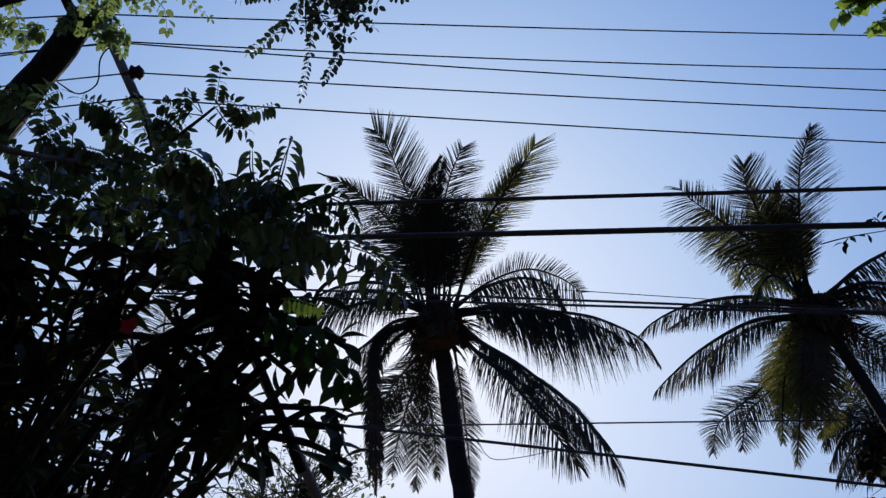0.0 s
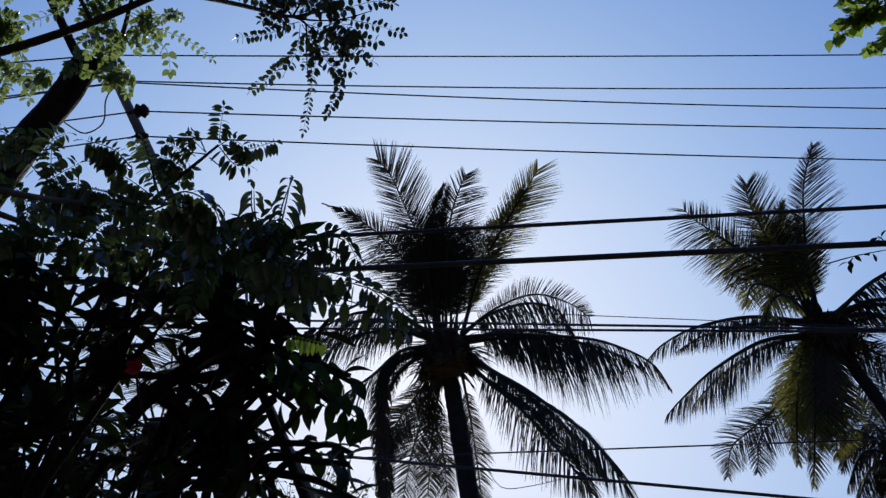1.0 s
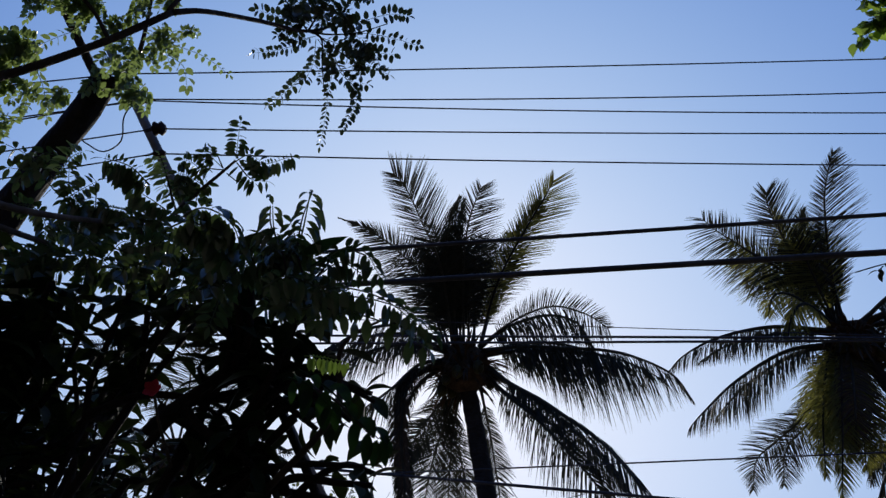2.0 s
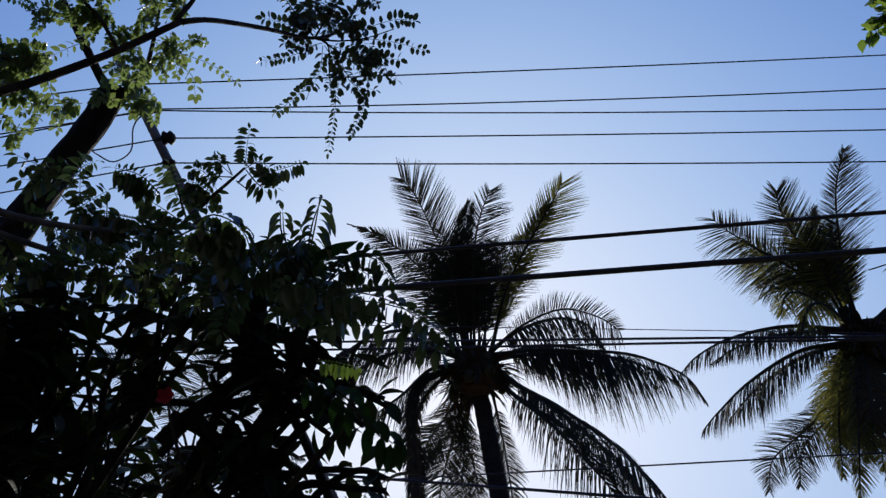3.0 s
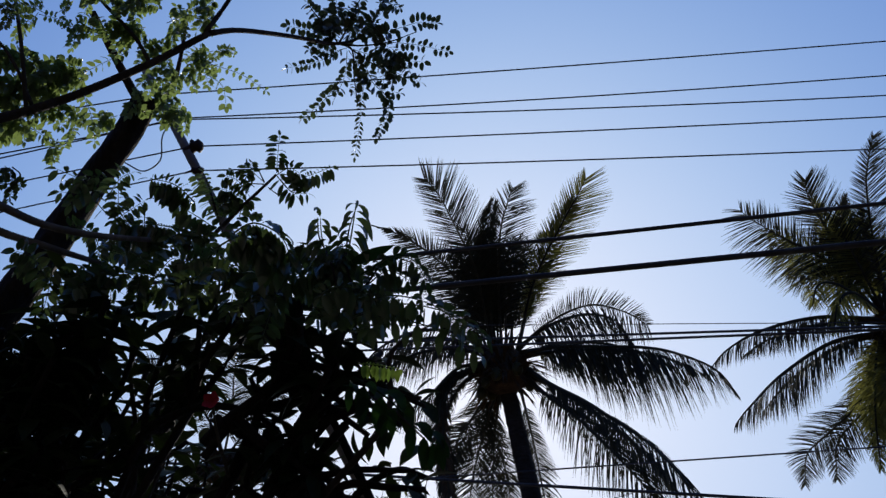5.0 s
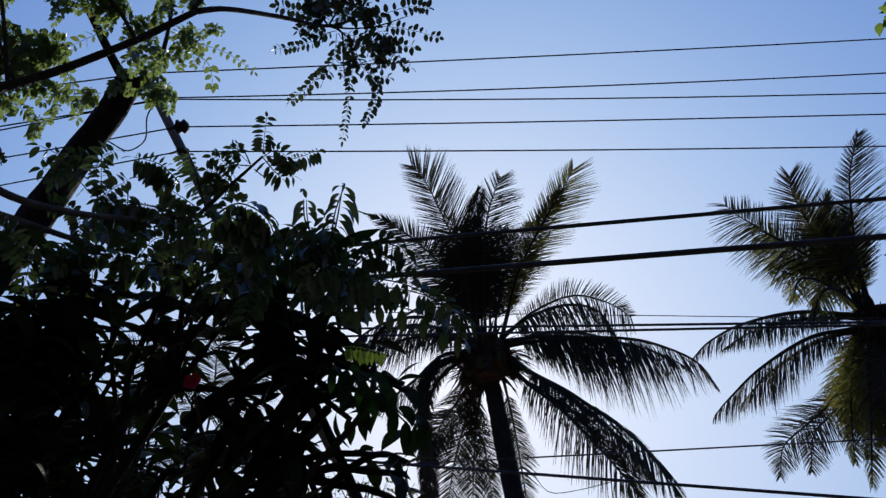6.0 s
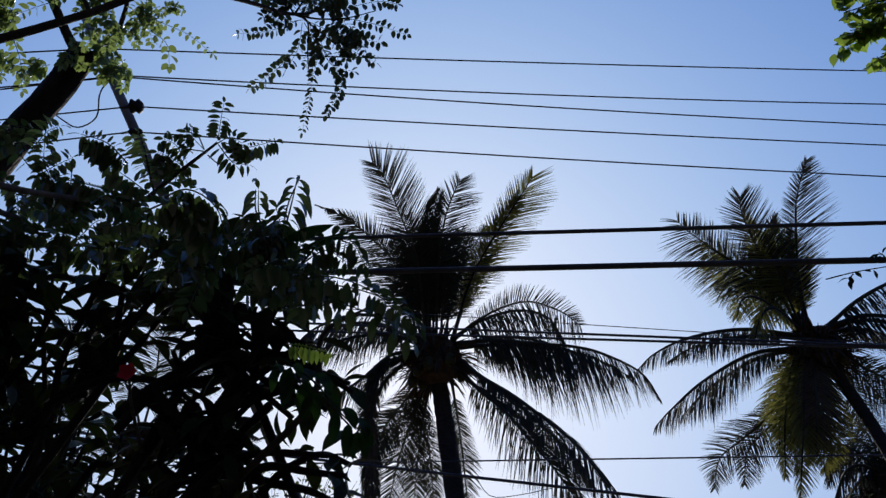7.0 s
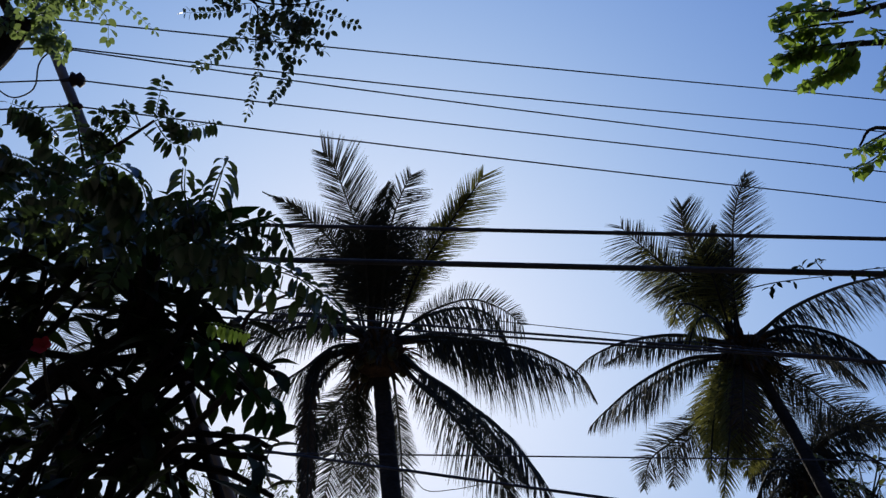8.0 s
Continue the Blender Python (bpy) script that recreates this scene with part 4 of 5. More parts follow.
pinnate(tree, [(-0.81, 2.43, 4.92), (-0.82, 2.31, 5.00), (-0.82, 2.21, 5.07)], 10, 0.051, 0.051, 0.60, 0.40, DARK_FEATHER_LEAF, blunt=0.6, loose=1.3)
pinnate(tree, [(-0.79, 2.43, 4.92), (-0.71, 2.33, 5.01), (-0.68, 2.23, 5.08)], 10, 0.051, 0.051, 0.60, 0.40, DARK_FEATHER_LEAF, blunt=0.6, loose=1.3)
pinnate(tree, [(-0.78, 2.43, 4.92), (-0.62, 2.37, 4.99), (-0.50, 2.30, 5.06)], 10, 0.051, 0.051, 0.60, 0.40, DARK_FEATHER_LEAF, blunt=0.6, loose=1.3)
pinnate(tree, [(-0.78, 2.44, 4.91), (-0.58, 2.44, 4.95), (-0.38, 2.42, 4.99), (-0.27, 2.44, 4.99)], 12, 0.051, 0.054, 0.60, 0.50, DARK_FEATHER_LEAF, blunt=0.6, loose=1.3)
pinnate(tree, [(-0.56, 2.48, 4.92), (-0.40, 2.52, 4.92), (-0.22, 2.57, 4.89)], 10, 0.041, 0.048, 0.58, 0.50, DARK_FEATHER_LEAF, blunt=0.6, loose=1.3)
pinnate(tree, [(-0.79, 2.47, 4.89), (-0.60, 2.55, 4.87), (-0.37, 2.60, 4.86)], 12, 0.051, 0.057, 0.60, 0.50, DARK_FEATHER_LEAF, blunt=0.6, loose=1.3)
pinnate(tree, [(-0.77, 2.48, 4.88), (-0.58, 2.60, 4.83), (-0.40, 2.68, 4.78)], 12, 0.051, 0.057, 0.60, 0.50, DARK_FEATHER_LEAF, blunt=0.6, loose=1.3)
pinnate(tree, [(-0.83, 2.47, 4.88), (-0.98, 2.49, 4.82), (-1.15, 2.48, 4.78)], 12, 0.048, 0.041, 0.60, 0.60, DARK_FEATHER_LEAF, blunt=0.6, loose=1.3)
pinnate(tree, [(-0.79, 2.48, 4.88), (-0.71, 2.61, 4.80), (-0.59, 2.73, 4.71)], 10, 0.051, 0.057, 0.60, 0.50, DARK_FEATHER_LEAF, blunt=0.6, loose=1.3)
pinnate(tree, [(-0.80, 2.48, 4.88), (-0.83, 2.58, 4.79), (-0.90, 2.66, 4.70)], 10, 0.048, 0.048, 0.60, 0.50, DARK_FEATHER_LEAF, blunt=0.6, loose=1.3)
pinnate(tree, [(-0.86, 2.60, 4.77), (-0.97, 2.66, 4.68), (-1.10, 2.71, 4.60)], 10, 0.048, 0.041, 0.66, 0.60, DARK_FEATHER_LEAF, blunt=0.6, loose=1.3)
pinnate(tree, [(-0.77, 2.50, 4.87), (-0.76, 2.72, 4.69), (-0.83, 2.93, 4.47)], 12, 0.041, 0.038, 0.43, 0.70, DARK_FEATHER_LEAF, 0.5, blunt=0.6, loose=1.3)
pinnate(tree, [(-0.71, 2.58, 4.82), (-0.60, 2.75, 4.70), (-0.69, 2.88, 4.56)], 12, 0.048, 0.044, 0.60, 0.70, DARK_FEATHER_LEAF, 0.4, blunt=0.6, loose=1.3)
pinnate(tree, [(-0.80, 2.47, 4.89), (-0.91, 2.46, 4.86), (-0.98, 2.42, 4.88)], 8, 0.048, 0.048, 0.58, 0.50, DARK_FEATHER_LEAF, blunt=0.6, loose=1.3)
pinnate(tree, [(-0.73, 2.50, 4.88), (-0.66, 2.66, 4.76), (-0.53, 2.71, 4.74)], 8, 0.048, 0.048, 0.58, 0.50, DARK_FEATHER_LEAF, blunt=0.6, loose=1.3)
pinnate(tree, [(-0.74, 2.40, 4.95), (-0.65, 2.44, 4.94), (-0.55, 2.44, 4.96)], 8, 0.051, 0.051, 0.58, 0.40, DARK_FEATHER_LEAF, blunt=0.6, loose=1.3)
pinnate(tree, [(-0.76, 2.49, 4.88), (-0.73, 2.63, 4.77), (-0.76, 2.71, 4.70)], 8, 0.048, 0.048, 0.58, 0.50, DARK_FEATHER_LEAF, blunt=0.6, loose=1.3)
pinnate(tree, [(-0.83, 2.38, 4.94), (-0.92, 2.40, 4.91), (-1.01, 2.43, 4.86)], 8, 0.051, 0.051, 0.58, 0.50, DARK_FEATHER_LEAF, blunt=0.6, loose=1.3)

# leaves along the near bough and on the lopped top
clump(tree, (-0.70, 2.35, 5.00), (0.22, 0.18, 0.16), 10, 0.222, 0.0508, DARK_FEATHER_LEAF, 101, width=0.58, blunt=0.6, fall=0.9, loose=2.0)
clump(tree, (-0.64, 2.59, 4.83), (0.17, 0.14, 0.13), 7, 0.206, 0.0508, DARK_FEATHER_LEAF, 102, width=0.58, blunt=0.6, fall=0.9, loose=2.0)
clump(tree, (-0.92, 2.39, 4.92), (0.11, 0.10, 0.09), 3, 0.191, 0.0603, DARK_FEATHER_LEAF, 103, width=0.58, blunt=0.6, fall=0.9, loose=2.0)
clump(tree, (-1.86, 1.72, 3.94), (0.18, 0.15, 0.13), 10, 0.234, 0.0494, FEATHER_LEAF, 104, width=0.45, pairs=10, blunt=0.65)
clump(tree, (-1.91, 1.76, 3.86), (0.17, 0.13, 0.10), 7, 0.234, 0.0494, FEATHER_LEAF, 105, width=0.45, pairs=10, blunt=0.65)
clump(tree, (-1.82, 1.78, 3.92), (0.12, 0.10, 0.10), 4, 0.234, 0.0546, FEATHER_LEAF, 106, width=0.45, pairs=10, blunt=0.65)
clump(tree, (-1.94, 1.64, 3.93), (0.08, 0.07, 0.07), 4, 0.195, 0.0468, FEATHER_LEAF, 107, width=0.45, pairs=10)
clump(tree, (-1.98, 1.81, 3.76), (0.09, 0.08, 0.09), 4, 0.213, 0.0494, FEATHER_LEAF, 108, width=0.45, pairs=10)
clump(tree, (-1.96, 1.75, 3.83), (0.09, 0.08, 0.07), 4, 0.213, 0.0494, FEATHER_LEAF, 109, width=0.45, pairs=10)
clump(tree, (-1.94, 1.85, 3.77), (0.17, 0.12, 0.08), 5, 0.213, 0.0494, FEATHER_LEAF, 110, width=0.45, pairs=10)
clump(tree, (-1.81, 1.94, 3.80), (0.06, 0.07, 0.10), 5, 0.143, 0.0338, FEATHER_LEAF, 111, fall=1.2)
clump(tree, (-1.71, 1.96, 3.86), (0.04, 0.04, 0.05), 3, 0.130, 0.0390, FEATHER_LEAF, 112, fall=1.2)
clump(tree, (-1.89, 1.94, 3.73), (0.04, 0.05, 0.06), 3, 0.117, 0.0338, FEATHER_LEAF, 113, fall=1.2)
clump(tree, (-1.81, 1.55, 4.10), (0.16, 0.11, 0.08), 7, 0.143, 0.0286, FEATHER_LEAF, 114, width=0.5, pairs=9)
clump(tree, (-1.71, 1.64, 4.11), (0.07, 0.06, 0.06), 3, 0.143, 0.0364, FEATHER_LEAF, 115, width=0.5, pairs=9)
clump(tree, (-1.62, 1.69, 4.13), (0.10, 0.08, 0.05), 5, 0.161, 0.0442, FEATHER_LEAF, 116, width=0.5, pairs=9)
clump(tree, (-1.47, 1.66, 4.24), (0.04, 0.06, 0.09), 4, 0.156, 0.0468, FEATHER_LEAF, 117, width=0.45, pairs=10)
clump(tree, (-1.36, 1.73, 4.25), (0.11, 0.11, 0.13), 8, 0.151, 0.0390, FEATHER_LEAF, 118, width=0.5, pairs=9)
clump(tree, (-1.46, 1.81, 4.14), (0.10, 0.08, 0.08), 5, 0.135, 0.0338, FEATHER_LEAF, 119, width=0.5, pairs=9)
clump(tree, (-1.67, 1.56, 4.18), (0.08, 0.07, 0.06), 4, 0.130, 0.0364, FEATHER_LEAF, 120, width=0.5, pairs=9)
clump(tree, (-1.44, 1.92, 4.07), (0.10, 0.11, 0.13), 9, 0.143, 0.0364, FEATHER_LEAF, 121, fall=0.8)
clump(tree, (-1.32, 1.91, 4.14), (0.07, 0.08, 0.10), 8, 0.135, 0.0364, FEATHER_LEAF, 122, fall=0.8)
clump(tree, (-1.23, 1.77, 4.29), (0.05, 0.07, 0.09), 5, 0.135, 0.0390, FEATHER_LEAF, 123, width=0.5, pairs=9)
clump(tree, (-1.21, 1.91, 4.20), (0.05, 0.05, 0.05), 3, 0.117, 0.0312, FEATHER_LEAF, 124, width=0.5, pairs=9)
clump(tree, (-1.52, 1.71, 4.17), (0.08, 0.07, 0.07), 4, 0.130, 0.0364, FEATHER_LEAF, 125, width=0.5, pairs=9)
clump(tree, (-1.56, 1.62, 4.21), (0.05, 0.05, 0.06), 3, 0.117, 0.0364, FEATHER_LEAF, 126, width=0.5, pairs=9)
pinnate(tree, [(-1.19, 1.81, 4.01), (-1.08, 1.88, 4.01), (-0.99, 1.96, 3.98)], 8, 0.029, 0.029, 0.50, 0.70, FEATHER_LEAF)
pinnate(tree, [(-1.21, 1.84, 3.98), (-1.16, 1.89, 3.96), (-1.16, 1.96, 3.91)], 5, 0.044, 0.044, 0.60, 0.80, FEATHER_LEAF)
pinnate(tree, [(-1.47, 1.67, 3.96), (-1.56, 1.67, 3.91), (-1.64, 1.67, 3.85)], 7, 0.034, 0.034, 0.50, 0.70, FEATHER_LEAF)
pinnate(tree, [(-1.65, 1.73, 3.79), (-1.64, 1.80, 3.74), (-1.65, 1.88, 3.67)], 7, 0.037, 0.037, 0.55, 0.60, FEATHER_LEAF)
clump(tree, (-1.80, 2.59, 4.58), (0.07, 0.08, 0.10), 6, 0.148, 0.0559, FEATHER_LEAF, 127, fall=0.8)
clump(tree, (-1.87, 2.49, 4.63), (0.10, 0.09, 0.09), 6, 0.148, 0.0461, FEATHER_LEAF, 128, fall=0.8)
clump(tree, (-1.97, 2.47, 4.58), (0.07, 0.06, 0.06), 3, 0.132, 0.0461, FEATHER_LEAF, 129)
clump(tree, (-1.80, 1.73, 3.34), (0.06, 0.06, 0.06), 5, 0.103, 0.0321, SHRUB_LEAF, 130)
clump(tree, (-1.69, 1.33, 3.76), (0.06, 0.05, 0.05), 3, 0.092, 0.0276, SHRUB_LEAF, 131)
limb("branch", tree, [(-1.85, 1.79, 3.23), (-1.81, 1.75, 3.31), (-1.77, 1.73, 3.37), (-1.79, 1.70, 3.39)], 0.0046, 0.0023, TWIG)
limb("branch", tree, [(-1.77, 1.73, 3.37), (-1.77, 1.76, 3.35), (-1.77, 1.75, 3.36)], 0.0023, 0.0016, TWIG)
pinnate(tree, [(-1.65, 2.05, 3.50), (-1.71, 1.96, 3.54), (-1.78, 1.89, 3.55)], 6, 0.069, 0.049, 0.42, 0.70, SHRUB_LEAF)
pinnate(tree, [(-1.64, 2.09, 3.45), (-1.70, 2.01, 3.50), (-1.78, 1.95, 3.48)], 6, 0.059, 0.049, 0.42, 0.70, SHRUB_LEAF)
pinnate(tree, [(-1.65, 2.02, 3.53), (-1.71, 1.99, 3.50), (-1.75, 2.00, 3.45)], 5, 0.059, 0.049, 0.50, 0.70, SHRUB_LEAF)
pinnate(tree, [(-1.62, 2.01, 3.57), (-1.67, 1.97, 3.57), (-1.71, 1.97, 3.53)], 5, 0.059, 0.059, 0.50, 0.70, SHRUB_LEAF)

# ---- feather-leaved shrubs ----
shrub = thing("feather_leaved_shrub", (-1.75, 2.9, 0), "dense dark green shrub with drooping feather leaves and grey stems", "shrub", "feather-leaved shrubs")
near_shrub = thing("feather_leaved_shrub", (-1.7, 2.5, 0), "feather-leaved shrub with broad dark leaflets hanging at its tips", "shrub", "feather-leaved shrubs")


def shrub_stems(parent, ways):
    for points in ways:
        limb("stem", parent, points, 0.021, 0.003, BARK, 26, 8)


shrub_stems(shrub, [
    ((-1.75, 2.9, -0.1), (-1.9, 2.9, 1.2), (-1.55, 2.70, 2.33), (-1.20, 2.30, 2.89), (-1.13, 2.14, 3.27)),
    ((-1.75, 2.9, -0.1), (-2.0, 2.8, 1.2), (-1.49, 2.51, 2.30), (-1.44, 2.20, 2.83), (-1.43, 2.09, 3.21)),
    ((-1.75, 2.9, -0.1), (-2.3, 3.0, 1.3), (-1.77, 2.57, 2.31), (-1.79, 2.27, 2.73), (-1.77, 2.14, 2.99)),
    ((-1.75, 2.9, -0.1), (-2.0, 2.9, 1.2), (-1.65, 2.70, 2.32), (-1.31, 2.28, 2.83), (-1.27, 2.16, 3.05), (-1.26, 2.10, 3.33))])
shrub_stems(near_shrub, [
    ((-1.7, 2.5, -0.1), (-1.5, 2.6, 1.2), (-0.95, 2.40, 2.14), (-0.65, 2.10, 2.56), (-0.58, 1.87, 2.81)),
    ((-1.7, 2.5, -0.1), (-1.4, 2.5, 1.3), (-0.75, 2.20, 2.15), (-0.41, 1.90, 2.39), (-0.36, 1.73, 2.53), (-0.22, 1.62, 2.56))])
# the shoot at the top of the shrub and the leaves round it
limb("branch", shrub, [(-1.21, 2.20, 3.40), (-1.07, 2.10, 3.44), (-1.00, 2.08, 3.50), (-0.92, 2.05, 3.56)], 0.0095, 0.0050, BARK)
limb("branch", shrub, [(-0.97, 2.06, 3.53), (-0.99, 2.02, 3.57), (-1.01, 1.99, 3.59)], 0.0027, 0.0018, BARK)
limb("branch", shrub, [(-0.97, 2.07, 3.53), (-1.01, 2.05, 3.52), (-1.04, 2.04, 3.52)], 0.0027, 0.0018, BARK)
limb("branch", shrub, [(-0.96, 2.08, 3.52), (-0.92, 2.11, 3.50), (-0.89, 2.11, 3.51)], 0.0027, 0.0018, BARK)
limb("branch", shrub, [(-1.18, 2.22, 3.39), (-1.16, 2.07, 3.41), (-1.18, 2.00, 3.49), (-1.19, 1.96, 3.52)], 0.0045, 0.0023, BARK)
pinnate(shrub, [(-0.92, 2.05, 3.57), (-0.91, 2.01, 3.62), (-0.89, 1.95, 3.68)], 9, 0.052, 0.047, 0.39, 0.50, SHRUB_LEAF)
pinnate(shrub, [(-0.90, 2.06, 3.57), (-0.82, 2.09, 3.57), (-0.70, 2.09, 3.61)], 12, 0.020, 0.065, 0.42, 0.90, SHRUB_LEAF, 0.30)
pinnate(shrub, [(-0.92, 2.06, 3.56), (-0.89, 2.10, 3.53), (-0.86, 2.13, 3.51)], 5, 0.068, 0.068, 0.30, 0.30, SHRUB_LEAF)
pinnate(shrub, [(-0.91, 2.07, 3.55), (-0.87, 2.12, 3.52), (-0.81, 2.14, 3.52)], 5, 0.059, 0.059, 0.34, 0.50, SHRUB_LEAF)
pinnate(shrub, [(-0.93, 2.06, 3.56), (-0.87, 2.05, 3.59), (-0.83, 2.08, 3.58)], 7, 0.045, 0.054, 0.42, 0.50, SHRUB_LEAF)
pinnate(shrub, [(-0.97, 2.06, 3.53), (-1.01, 2.02, 3.56), (-1.01, 1.99, 3.58)], 5, 0.034, 0.034, 0.42, 0.40, SHRUB_LEAF, 0.5)
pinnate(shrub, [(-1.04, 2.07, 3.49), (-1.07, 2.02, 3.52), (-1.11, 2.00, 3.53)], 9, 0.050, 0.045, 0.40, 0.50, SHRUB_LEAF)
pinnate(shrub, [(-1.04, 2.09, 3.46), (-1.09, 2.05, 3.48), (-1.13, 2.02, 3.48)], 9, 0.050, 0.045, 0.40, 0.50, SHRUB_LEAF)
pinnate(shrub, [(-1.07, 2.11, 3.43), (-1.10, 2.07, 3.45), (-1.15, 2.07, 3.43)], 9, 0.054, 0.050, 0.40, 0.50, SHRUB_LEAF)
pinnate(shrub, [(-1.01, 2.06, 3.51), (-1.04, 2.03, 3.53), (-1.03, 2.00, 3.57)], 7, 0.045, 0.045, 0.42, 0.50, SHRUB_LEAF)
pinnate(shrub, [(-1.08, 2.12, 3.40), (-1.06, 2.09, 3.45), (-1.03, 2.09, 3.47)], 7, 0.045, 0.050, 0.40, 0.60, SHRUB_LEAF)
pinnate(shrub, [(-1.23, 2.02, 3.42), (-1.29, 1.95, 3.46), (-1.37, 1.90, 3.46)], 14, 0.090, 0.036, 0.30, 0.35, SHRUB_LEAF, 0.12, -0.15)
pinnate(shrub, [(-1.23, 2.03, 3.41), (-1.29, 1.98, 3.43), (-1.33, 1.94, 3.44)], 9, 0.068, 0.041, 0.35, 0.50, SHRUB_LEAF)
pinnate(shrub, [(-1.16, 2.13, 3.35), (-1.23, 2.06, 3.38), (-1.29, 2.01, 3.40)], 8, 0.072, 0.059, 0.42, 0.50, SHRUB_LEAF)
pinnate(shrub, [(-1.29, 2.07, 3.33), (-1.39, 2.01, 3.32), (-1.50, 1.95, 3.30)], 21, 0.077, 0.018, 0.35, 1.00, SHRUB_LEAF)
pinnate(shrub, [(-1.51, 1.95, 3.29), (-1.46, 1.95, 3.34), (-1.40, 1.95, 3.39)], 10, 0.054, 0.045, 0.42, 0.50, SHRUB_LEAF)
pinnate(shrub, [(-1.45, 2.01, 3.28), (-1.48, 1.93, 3.34), (-1.47, 1.86, 3.42)], 10, 0.054, 0.050, 0.34, 0.60, SHRUB_LEAF)
pinnate(shrub, [(-1.34, 2.08, 3.27), (-1.43, 2.02, 3.28), (-1.52, 1.98, 3.24)], 16, 0.068, 0.027, 0.35, 0.90, SHRUB_LEAF)
pinnate(shrub, [(-1.16, 2.10, 3.38), (-1.17, 2.03, 3.45), (-1.19, 1.96, 3.52)], 10, 0.054, 0.032, 0.38, 0.60, FEATHER_LEAF, 0.1)
pinnate(shrub, [(-1.16, 2.08, 3.40), (-1.20, 2.00, 3.47), (-1.22, 1.96, 3.51)], 9, 0.041, 0.032, 0.38, 0.60, FEATHER_LEAF, 0.1)
pinnate(shrub, [(-1.52, 1.89, 3.35), (-1.47, 1.86, 3.43), (-1.43, 1.86, 3.46)], 10, 0.059, 0.041, 0.30, 0.80, FEATHER_LEAF)
pinnate(shrub, [(-1.59, 2.00, 3.15), (-1.51, 2.02, 3.21), (-1.42, 2.07, 3.23)], 14, 0.036, 0.059, 0.35, 0.90, FEATHER_LEAF)
pinnate(shrub, [(-1.10, 2.18, 3.31), (-1.06, 2.18, 3.35), (-1.00, 2.20, 3.36)], 9, 0.045, 0.059, 0.38, 0.90, FEATHER_LEAF)
clump(shrub, (-1.09, 2.05, 3.47), (0.05, 0.05, 0.07), 2, 0.102, 0.0406, SHRUB_LEAF, 60, 0.40, 9)
clump(shrub, (-1.43, 2.04, 3.25), (0.14, 0.09, 0.05), 5, 0.214, 0.0610, SHRUB_LEAF, 61, 0.40, 9)
clump(shrub, (-1.23, 2.13, 3.29), (0.14, 0.09, 0.06), 5, 0.214, 0.0632, SHRUB_LEAF, 62, 0.40, 9)
clump(shrub, (-1.60, 1.95, 3.20), (0.09, 0.07, 0.06), 2, 0.181, 0.0564, SHRUB_LEAF, 63, 0.40, 9)
# the near shrub
limb("branch", near_shrub, [(-0.41, 1.45, 2.58), (-0.41, 1.37, 2.60), (-0.40, 1.33, 2.67), (-0.37, 1.29, 2.73)], 0.0032, 0.0013, BARK)
limb("branch", near_shrub, [(-0.45, 1.44, 2.58), (-0.45, 1.36, 2.61), (-0.47, 1.32, 2.65), (-0.47, 1.29, 2.69)], 0.0032, 0.0013, BARK)
limb("branch", near_shrub, [(-0.38, 1.44, 2.57), (-0.31, 1.39, 2.62), (-0.25, 1.40, 2.61)], 0.0033, 0.0016, BARK)
limb("branch", near_shrub, [(-0.41, 1.58, 2.35), (-0.33, 1.56, 2.30), (-0.24, 1.60, 2.22)], 0.0039, 0.0020, BARK)
pinnate(near_shrub, [(-0.41, 1.36, 2.59), (-0.39, 1.32, 2.65), (-0.37, 1.27, 2.71)], 9, 0.055, 0.081, 0.20, 1.90, SHRUB_LEAF, 0.16, 0.45)
pinnate(near_shrub, [(-0.45, 1.35, 2.59), (-0.46, 1.31, 2.64), (-0.46, 1.28, 2.68)], 6, 0.062, 0.047, 0.24, 1.70, SHRUB_LEAF, 0.2, 0.2)
pinnate(near_shrub, [(-0.44, 1.35, 2.58), (-0.48, 1.32, 2.61), (-0.49, 1.31, 2.62)], 5, 0.044, 0.044, 0.30, 0.70, SHRUB_LEAF)
pinnate(near_shrub, [(-0.43, 1.36, 2.58), (-0.41, 1.34, 2.61), (-0.42, 1.31, 2.65)], 7, 0.039, 0.034, 0.34, 0.90, SHRUB_LEAF)
pinnate(near_shrub, [(-0.67, 1.24, 2.61), (-0.61, 1.24, 2.65), (-0.55, 1.28, 2.63), (-0.53, 1.33, 2.57)], 16, 0.047, 0.068, 0.42, 1.50, SHRUB_LEAF)
pinnate(near_shrub, [(-0.70, 1.25, 2.59), (-0.64, 1.25, 2.62), (-0.59, 1.28, 2.60), (-0.57, 1.32, 2.56)], 14, 0.052, 0.068, 0.42, 1.50, SHRUB_LEAF)
leaf_blade(near_shrub, (-0.41, 1.36, 2.59), (-0.27, 1.29, 2.59), 0.028, BROAD_LEAF)
leaf_blade(near_shrub, (-0.38, 1.38, 2.57), (-0.24, 1.33, 2.60), 0.018, BROAD_LEAF)
pinnate(near_shrub, [(-0.36, 1.34, 2.52), (-0.30, 1.32, 2.57), (-0.24, 1.33, 2.57), (-0.21, 1.37, 2.53)], 10, 0.038, 0.053, 0.34, 1.30, MID_LEAF)
pinnate(near_shrub, [(-0.36, 1.35, 2.51), (-0.30, 1.34, 2.55), (-0.25, 1.36, 2.53)], 9, 0.038, 0.048, 0.35, 1.30, MID_LEAF)
pinnate(near_shrub, [(-0.39, 1.38, 2.45), (-0.28, 1.38, 2.48), (-0.16, 1.41, 2.46), (-0.08, 1.45, 2.41)], 15, 0.038, 0.063, 0.30, 1.30, MID_LEAF)
